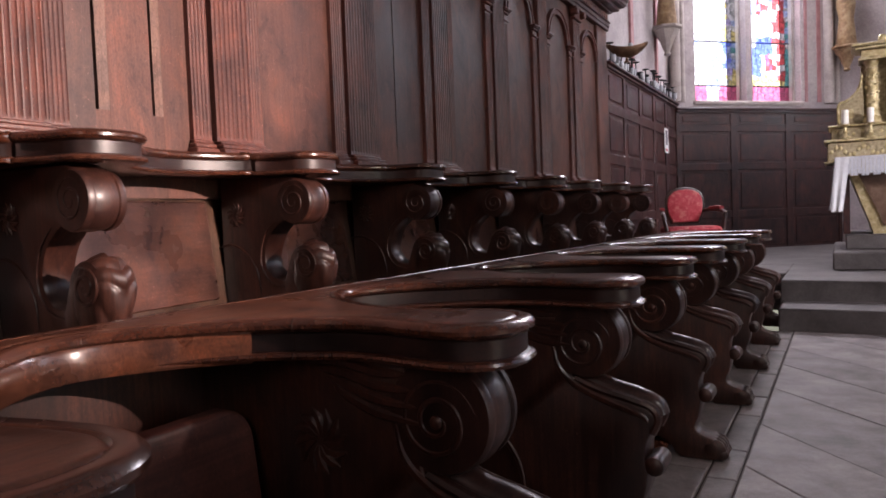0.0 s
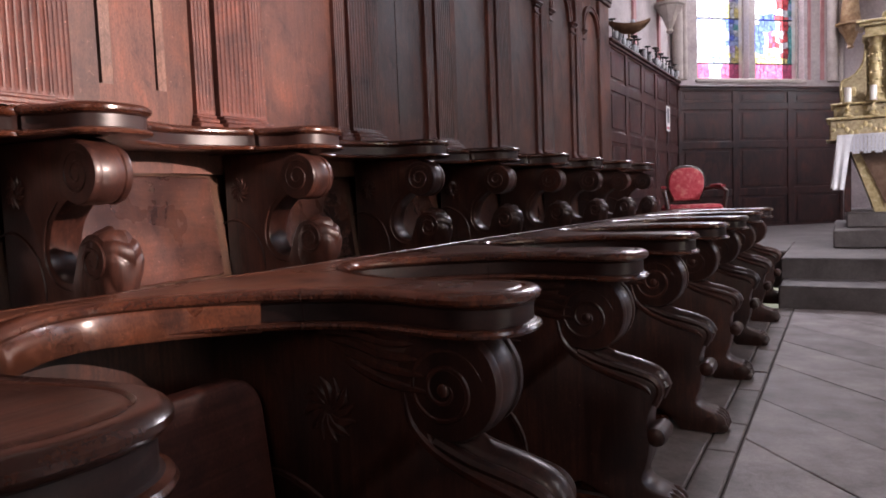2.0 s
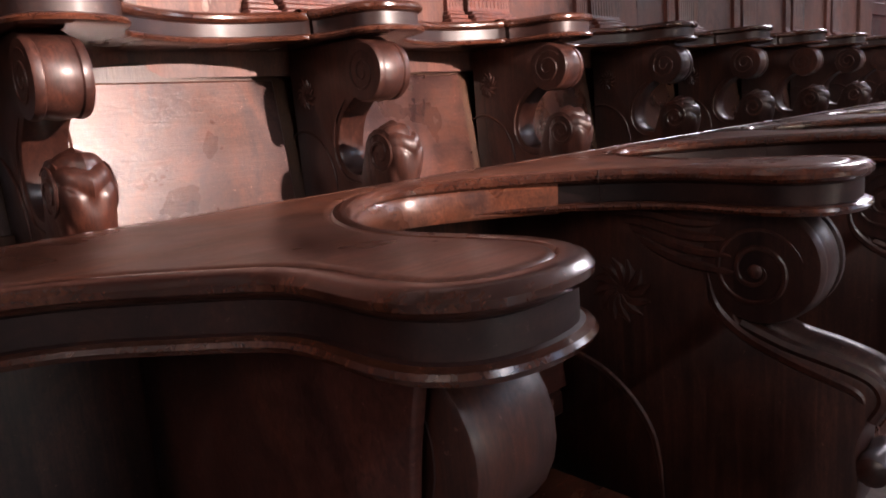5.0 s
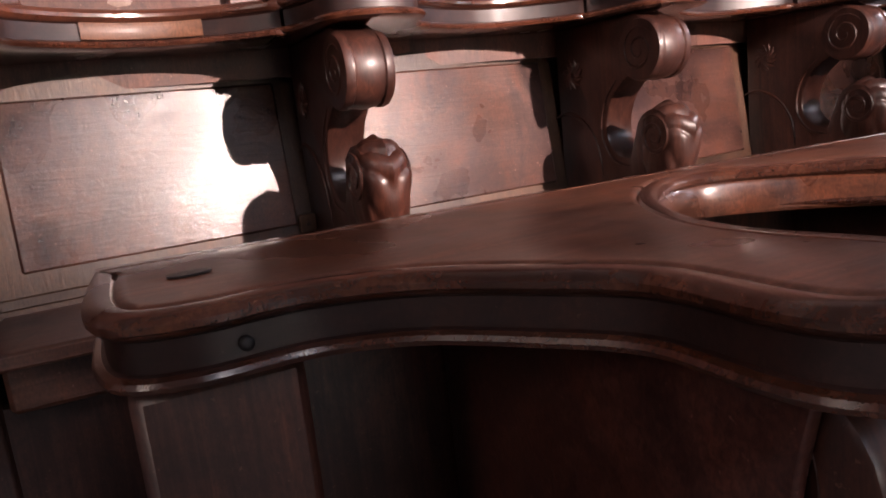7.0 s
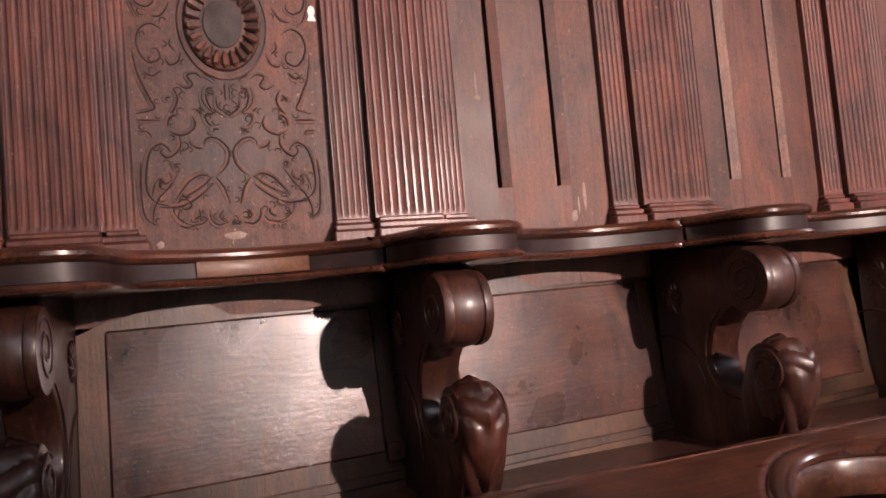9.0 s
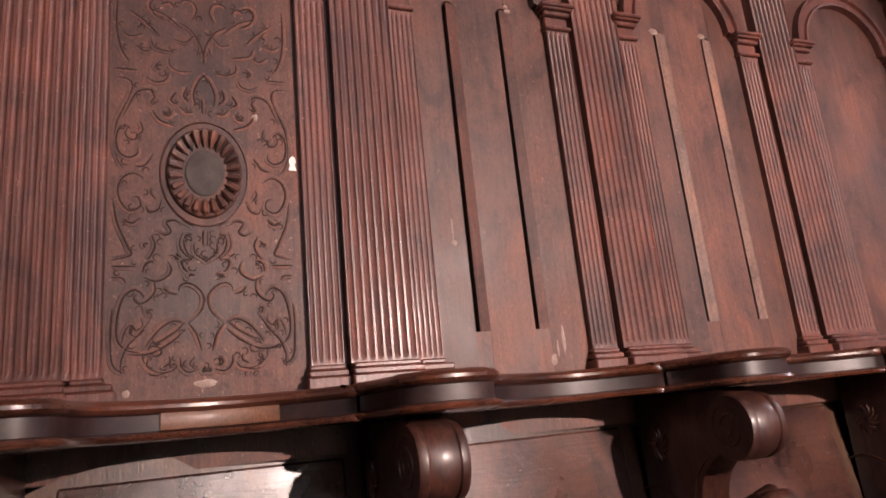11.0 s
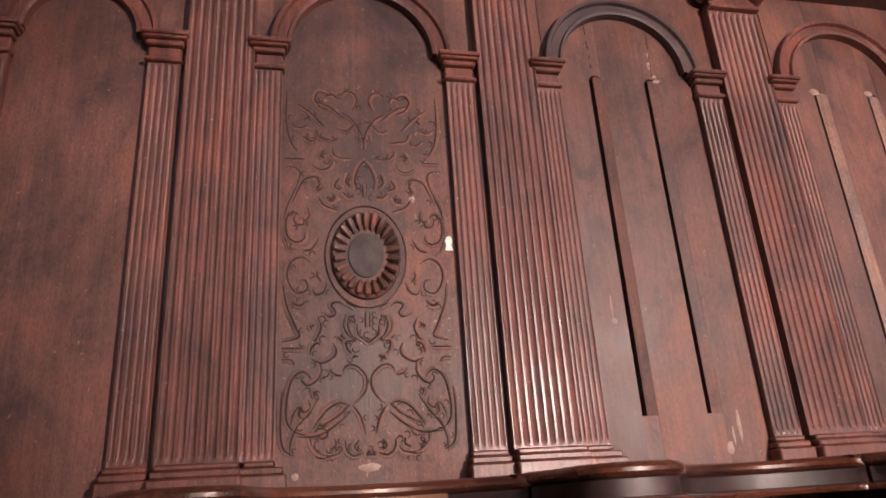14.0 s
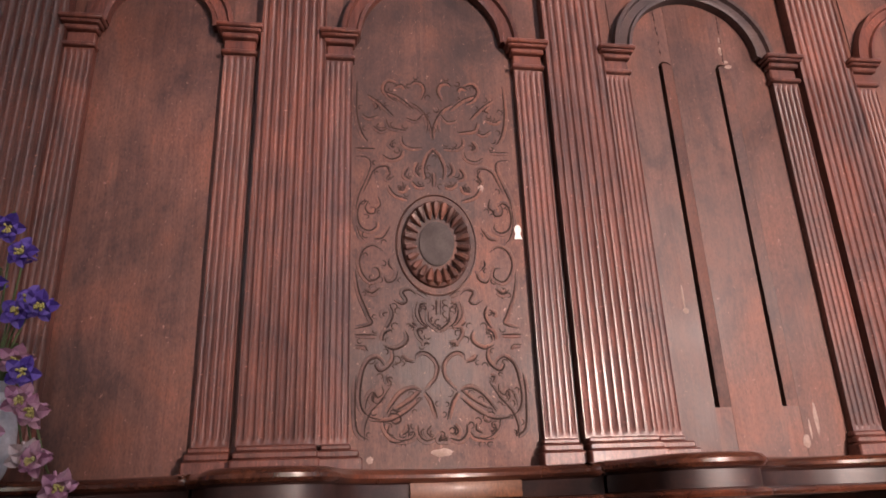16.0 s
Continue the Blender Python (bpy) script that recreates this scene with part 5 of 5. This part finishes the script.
wing = [(0.0, 1.785), (0.0, 2.0), (0.02, 2.03), (0.09, 2.05), (0.16, 2.11), (0.21, 2.20), (0.23, 2.31), (0.25, 1.785)]
part("wing", slab(bmesh.new(), wing, RY + 0.02, RY + 0.12, 0.006), GOLDBASE, ret)
bm = bmesh.new()
tube(bm, [(p.x, RY + 0.012, p.y) for p in spline([(0.01, 1.80, 0), (0.01, 2.0, 0), (0.09, 2.045, 0), (0.165, 2.11, 0), (0.212, 2.20, 0), (0.23, 2.31, 0)], 5)], 0.014, 6)
box(bm, 0.05, 0.15, RY + 0.005, RY + 0.02, 1.85, 1.95, 0.01)
part("wing_scroll", bm, GOLD, ret, "gilt scroll edge of the wing")
for cx in (0.32, 0.56, 2.1, 2.34):
    bm = bmesh.new()
    box(bm, cx - 0.085, cx + 0.085, RY - 0.01, RY + 0.14, 1.785, 1.85, 0.006)
    lathe(bm, [(0.070, 1.85), (0.074, 1.865), (0.058, 1.885), (0.055, 1.93), (0.060, 2.10), (0.052, 2.34), (0.062, 2.36), (0.05, 2.375), (0.075, 2.44)], (cx, RY + 0.06, 0), 16)
    for i in range(34):
        a = i * 0.85
        ball(bm, (cx + 0.060 * math.cos(a), RY + 0.06 + 0.060 * math.sin(a), 1.93 + i * 0.0125), (0.017, 0.017, 0.014), 6, 5)
    part("column", bm, GOLD, ret, "gilt column wound with leaves")
part("back_board", made((0.22, 2.5, RY + 0.14, RY + 0.30, 1.785, 2.46, 0.005)), GOLDBASE, ret)
bm = bmesh.new()
for z0, z1, d in ((2.44, 2.47, 0.02), (2.47, 2.55, 0.0), (2.55, 2.58, 0.05), (2.58, 2.61, 0.08)):
    box(bm, 0.22 - d, 2.5 + d, RY - 0.03 - d, RY + 0.3, z0, z1, 0.005)
part("cornice", bm, GOLD, ret, "gilt cornice")
bm = bmesh.new()
pr = [(-0.30, 1.79)] + arc(0, 2.15, 0.30, 180, 0, 12) + [(0.30, 1.79)]
slab(bm, [(1.33 + x * 1.0, z) for x, z in pr], RY + 0.10, RY + 0.139, 0.004)
part("niche", bm, DARKWOOD, ret, "dark arched niche")
bm = bmesh.new()
for i in range(5):
    a = math.pi * i / 4
    ball(bm, (0.42 + 0.08 * i, RY + 0.06, 2.66 + 0.05 * math.sin(a)), (0.045, 0.03, 0.05), 8, 6)
part("finial", bm, GOLD, ret)
for cx in (0.07, 0.30):
    cs = thing("candlestick", "gilt altar candlestick with thick white candle", "candlestick", "altar candlesticks", at=(cx, RY - 0.075, 1.631))
    part("foot", lathe(bmesh.new(), [(0.055, 0), (0.058, 0.012), (0.030, 0.035), (0.018, 0.055), (0.026, 0.075), (0.016, 0.09), (0.014, 0.125), (0.048, 0.145), (0.050, 0.152)], (0, 0, 0), 18), GOLD, cs)
    part("candle", lathe(bmesh.new(), [(0.033, 0.153), (0.034, 0.30), (0.030, 0.306), (0.004, 0.303)], (0, 0, 0), 18), WAX, cs, "thick white candle")

# red armchair
chair = thing("armchair", "wooden armchair with red patterned damask back and red arm pads", "armchair", at=(-1.42, 7.72, 0.336))
CH = Matrix.Rotation(radians(24), 4, "Z")
chair.matrix_basis = Matrix.Translation((-1.36, 7.58, 0.336)) @ CH @ Matrix.Scale(0.99, 4)
pr = [(p.x, p.y) for p in spline([(-0.15, 0.46, 0), (-0.205, 0.60, 0), (-0.20, 0.75, 0), (-0.13, 0.835, 0), (0, 0.86, 0), (0.13, 0.835, 0), (0.20, 0.75, 0), (0.205, 0.60, 0), (0.15, 0.46, 0)], 5)]
part("back_frame", slab(bmesh.new(), pr, 0.19, 0.235, 0.012), CARVED, chair)
inner = [(x * 0.88, 0.655 + (z - 0.655) * 0.88) for x, z in pr]
part("back_pad", slab(bmesh.new(), inner, 0.165, 0.20, 0.016), DAMASK, chair, "red damask back with pale flowers")
part("seat_pad", made((-0.27, 0.27, -0.26, 0.2, 0.36, 0.44, 0.03)), DAMASK, chair, "red damask seat")
part("seat_frame", made((-0.28, 0.28, -0.27, 0.22, 0.29, 0.36, 0.01)), CARVED, chair)
for sx in (-1, 1):
    for sy in (-0.24, 0.19):
        part("leg", tube(bmesh.new(), [(sx * 0.25, sy, 0.30), (sx * 0.265, sy, 0.18), (sx * 0.25, sy, 0.06), (sx * 0.26, sy, 0.0)], 0.022, 8), CARVED, chair)
    part("arm", tube(bmesh.new(), [(sx * 0.20, 0.20, 0.60), (sx * 0.27, 0.08, 0.61), (sx * 0.30, -0.10, 0.60), (sx * 0.31, -0.20, 0.57), (sx * 0.28, -0.22, 0.40)], 0.022, 8), CARVED, chair)
    part("arm_pad", tube(bmesh.new(), [(sx * 0.25, 0.12, 0.627), (sx * 0.285, 0.0, 0.632), (sx * 0.30, -0.12, 0.625)], 0.026, 8, 0.7, (0, 0, 1)), REDWOOD, chair, "red arm pad")

# notice on the dado
notice = thing("paper_notice", "white paper notice with a dark picture pinned on the dado", "notice")
nx = WALL_X - 0.005 + 0.0285
part("sheet", made((nx, nx + 0.002, 9.52, 9.74, 1.72, 2.05, 0)), PAPER, notice)
part("picture", made((nx + 0.002, nx + 0.003, 9.57, 9.69, 1.83, 2.02, 0)), INK, notice)
part("red_line", made((nx + 0.002, nx + 0.003, 9.55, 9.71, 1.745, 1.775, 0)), REDINK, notice)

# candle prickets on the dado top
rg = random.Random(9)
PR = thing("pricket_stand", "black iron candle pricket with drip pan and glass cup", "candle holder", "prickets on the dado")


def pricket(ob, h, glassy):
    part("stem", lathe(bmesh.new(), [(0.020, 0), (0.020, 0.008), (0.006, 0.012), (0.006, h)], (0, 0, 0), 8), IRON, ob)
    part("drip_pan", lathe(bmesh.new(), [(0.006, h - 0.004), (0.030, h), (0.042, h + 0.008), (0.040, h + 0.010), (0.006, h + 0.004)], (0, 0, 0), 14), IRON, ob)
    if glassy:
        part("glass_cup", lathe(bmesh.new(), [(0.018, 0.012), (0.024, 0.03), (0.026, 0.085), (0.023, 0.085), (0.02, 0.03)], (0.03, 0.02, 0), 12), CUPGLASS, ob)


PR.matrix_basis = Matrix.Translation((WALL_X + 0.01, 7.12, 2.482))
pricket(PR, 0.20, True)
PS = thing("pricket_stand", "short black iron candle pricket with glass cup", "candle holder", "prickets on the dado", at=(WALL_X + 0.03, 7.2, 2.482))
pricket(PS, 0.09, True)
for i in range(44):
    src = PS if rg.random() < 0.66 else PR
    copy_thing(src, Matrix.Translation((WALL_X - 0.02 + 0.06 * rg.random(), 7.28 + 0.069 * i, 2.482)) @ Matrix.Rotation(rg.uniform(0, 6), 4, "Z"))
dish = thing("boat_dish", "shallow dull copper boat-shaped dish at the panelling end", "dish", at=(WALL_X + 0.16, 7.20, 2.60))
dish.matrix_basis = dish.matrix_basis @ Matrix.Rotation(radians(-68), 4, "Z")
bm = bmesh.new()
rings = []
for i in range(9):
    t = -1 + 2 * i / 8
    w = 0.075 * max(0.05, 1 - t * t) ** 0.6
    zt = 0.03 + 0.05 * t * t
    rings.append([(w * math.cos(a) * 1.0, t * 0.21, zt - 0.10 * max(0.1, 1 - t * t) ** 0.5 * math.sin(a)) for a in [math.pi * q / 10 for q in range(11)]])
loft(bm, rings, True, True)
part("bowl", bm, COPPER, dish)
part("foot", lathe(bmesh.new(), [(0.035, -0.118), (0.030, -0.11), (0.012, -0.10), (0.014, -0.06)], (0, 0, 0), 12), COPPER, dish)
part("lamp_glass", lathe(bmesh.new(), [(0.026, 0.0), (0.03, 0.03), (0.022, 0.075), (0.018, 0.075)], (0, 0.04, 0), 12), CUPGLASS, dish)

# console with statue on the apse corner, and a second one beyond
def console(at, label, tall):
    ob = thing("wall_console", label, "console", at=at)
    part("shelf", lathe(bmesh.new(), [(0.17, 0.0), (0.20, 0.02), (0.20, 0.05), (0.17, 0.055)], (0, 0, 0), 8), STATUEWOOD if tall else SANDSTONE, ob)
    part("corbel", lathe(bmesh.new(), [(0.03, -0.33), (0.05, -0.31), (0.035, -0.28), (0.06, -0.22), (0.10, -0.12), (0.16, -0.03), (0.165, 0.0)], (0, 0, 0), 8), STATUEWOOD if tall else SANDSTONE, ob)
    return ob


console((-1.95, 9.55, 3.32), "grey stone wall console with stepped shelf", False)
console((0.12, 12.2, 3.27), "brown carved wooden wall console", True)
for at in ((-1.95, 9.55, 3.376), (0.12, 12.2, 3.326)):
    bm = lathe(bmesh.new(), [(0.12, 0), (0.135, 0.03), (0.12, 0.2), (0.10, 0.4), (0.13, 0.6), (0.12, 0.75), (0.06, 0.80), (0.075, 0.88), (0.05, 0.96), (0.01, 0.98)], at, 16)
    tagged(part("statue", bm, STATUEWOOD), "draped brown and gilt wooden statue on a console", "statue")

# flowers in a vase on the ledge
FY, FX = -1.09, -1.80
vase = tagged(part("vase", lathe(bmesh.new(), [(0.045, 0), (0.05, 0.01), (0.062, 0.06), (0.058, 0.11), (0.035, 0.16), (0.042, 0.18), (0.036, 0.178), (0.03, 0.16)], (FX, FY, LEDGE_Z + 0.001), 24), CERAMIC), "white ceramic vase holding cut columbines on the ledge", "vase")
bunch = thing("flower_bunch", "bunch of violet, pink and white columbine flowers", "flowers", at=(FX, FY, LEDGE_Z + 0.16))
rg = random.Random(14)
HEADS = [((0.06, 0.045, 0.27), VIOLET), ((0.07, 0.10, 0.16), VIOLET), ((0.06, 0.075, 0.17), VIOLET), ((0.05, 0.05, 0.15), VIOLET), ((0.07, 0.085, 0.03), VIOLET), ((0.05, 0.06, 0.06), PINK), ((0.08, 0.12, -0.045), PINK),
         ((0.08, 0.09, -0.02), PINK), ((0.08, 0.115, -0.12), PALE), ((0.09, 0.14, -0.13), PINK), ((0.10, 0.185, -0.175), PINK), ((0.08, 0.04, -0.08), PINK), ((0.02, -0.02, 0.22), VIOLET), ((0.0, -0.09, 0.14), VIOLET), ((0.03, -0.06, 0.05), PALE), ((-0.02, -0.12, 0.02), PINK), ((0.05, 0.0, 0.33), VIOLET)]


def columbine(ob, at, material):
    """Five broad petals, five spurred ones and a tuft of stamens, facing outwards and down."""
    face = Vector((0.9, rg.uniform(-0.3, 0.7), rg.uniform(-0.7, 0.3))).normalized()
    q = face.to_track_quat("Z", "Y").to_matrix()
    bm = bmesh.new()
    for ring, count, length, w in ((0, 5, 0.034, 0.013), (1, 5, 0.022, 0.010)):
        for i in range(count):
            a = 2 * math.pi * (i + 0.5 * ring) / count + rg.uniform(-0.15, 0.15)
            o = Vector((math.cos(a), math.sin(a), 0))
            t = Vector((-math.sin(a), math.cos(a), 0))
            lift = 0.010 if ring == 0 else 0.018
            pts = [(0.0, 0.15), (0.3, 0.8), (0.6, 1.0), (0.85, 0.6), (1.0, 0.05)]
            left = [o * length * f + t * w * g + Vector((0, 0, lift * math.sin(f * 2.6) + 0.003 * rg.random())) for f, g in pts]
            right = [o * length * f - t * w * g + Vector((0, 0, lift * math.sin(f * 2.6))) for f, g in pts]
            mid = [o * length * f + Vector((0, 0, lift * math.sin(f * 2.6) - 0.004)) for f, g in pts]
            for u, v in ((left, mid), (mid, right)):
                a_ = [bm.verts.new(q @ p + Vector(at)) for p in u]
                b_ = [bm.verts.new(q @ p + Vector(at)) for p in v]
                for k in range(4):
                    bm.faces.new((a_[k], a_[k + 1], b_[k + 1], b_[k]))
            if ring == 1:
                tube(bm, [q @ (o * 0.008 + Vector((0, 0, 0.004))) + Vector(at), q @ (o * 0.014 + Vector((0, 0, -0.018))) + Vector(at), q @ (o * 0.008 + Vector((0, 0, -0.03))) + Vector(at)], 0.003, 5)
    head = part("flower", bm, material, ob)
    st = bmesh.new()
    for i in range(9):
        d = Vector((rg.uniform(-0.5, 0.5), rg.uniform(-0.5, 0.5), 1)).normalized()
        p0 = Vector(at)
        tube(st, [p0, p0 + q @ d * 0.018], 0.0016, 4)
        ball(st, p0 + q @ d * 0.019, (0.0028,) * 3, 6, 4)
    part("stamen_tuft", st, YELLOW, head)
    stem = bmesh.new()
    e0 = Vector(at) - (q @ Vector((0, 0, 1))) * 0.004
    tube(stem, spline([(0.0, 0.0, -0.04), (0.01, e0.y * 0.3, 0.04 + 0.3 * max(0, e0.z)), (e0.x * 0.6, e0.y * 0.8, e0.z + 0.03), tuple(e0)], 5), 0.0022, 5)
    part("stem", stem, STEM, ob)


for at, mt in HEADS:
    columbine(bunch, at, mt)

# ---- floor stones, last ----
rg = random.Random(21)


def stone(x0, x1, y0, y1, parent, material, skew=0.0):
    j = 0.004
    zt = rg.uniform(-0.0025, 0.0015)
    q = [(x0 + j, y0 + j), (x1 - j, y0 + j + skew), (x1 - j, y1 - j + skew), (x0 + j, y1 - j)]
    top = [(x0 + j + 0.005, y0 + j + 0.005), (x1 - j - 0.005, y0 + j + 0.005 + skew), (x1 - j - 0.005, y1 - j - 0.005 + skew), (x0 + j + 0.005, y1 - j - 0.005)]
    bm = bmesh.new()
    loft(bm, [[(x, y, -0.03) for x, y in q], [(x, y, zt - 0.004) for x, y in q], [(x, y, zt + rg.uniform(-0.001, 0.001)) for x, y in top]])
    return part("flagstone", bm, material, parent, smooth=False)


y = -4.6
while y < 5.7:
    h = rg.uniform(0.85, 1.5)
    stone(-1.31, -0.402, y, min(y + h, 5.75), floor, KERB)
    y += h
y = -4.6
while y < 5.7:
    h = rg.uniform(0.30, 0.62)
    stone(-0.402, -0.295, y, min(y + h, 5.75), floor, KERB)
    y += h
x = -0.295
while x < 4.9:
    w = rg.uniform(0.62, 0.95)
    y = -4.6 + rg.uniform(0, 0.4)
    sk = -w * rg.uniform(0.75, 1.1)
    while y < 5.72 - sk:
        h = rg.uniform(0.48, 0.78)
        stone(x, min(x + w, 4.97), y, y + h, floor, STONE, sk)
        y += h
    x += w
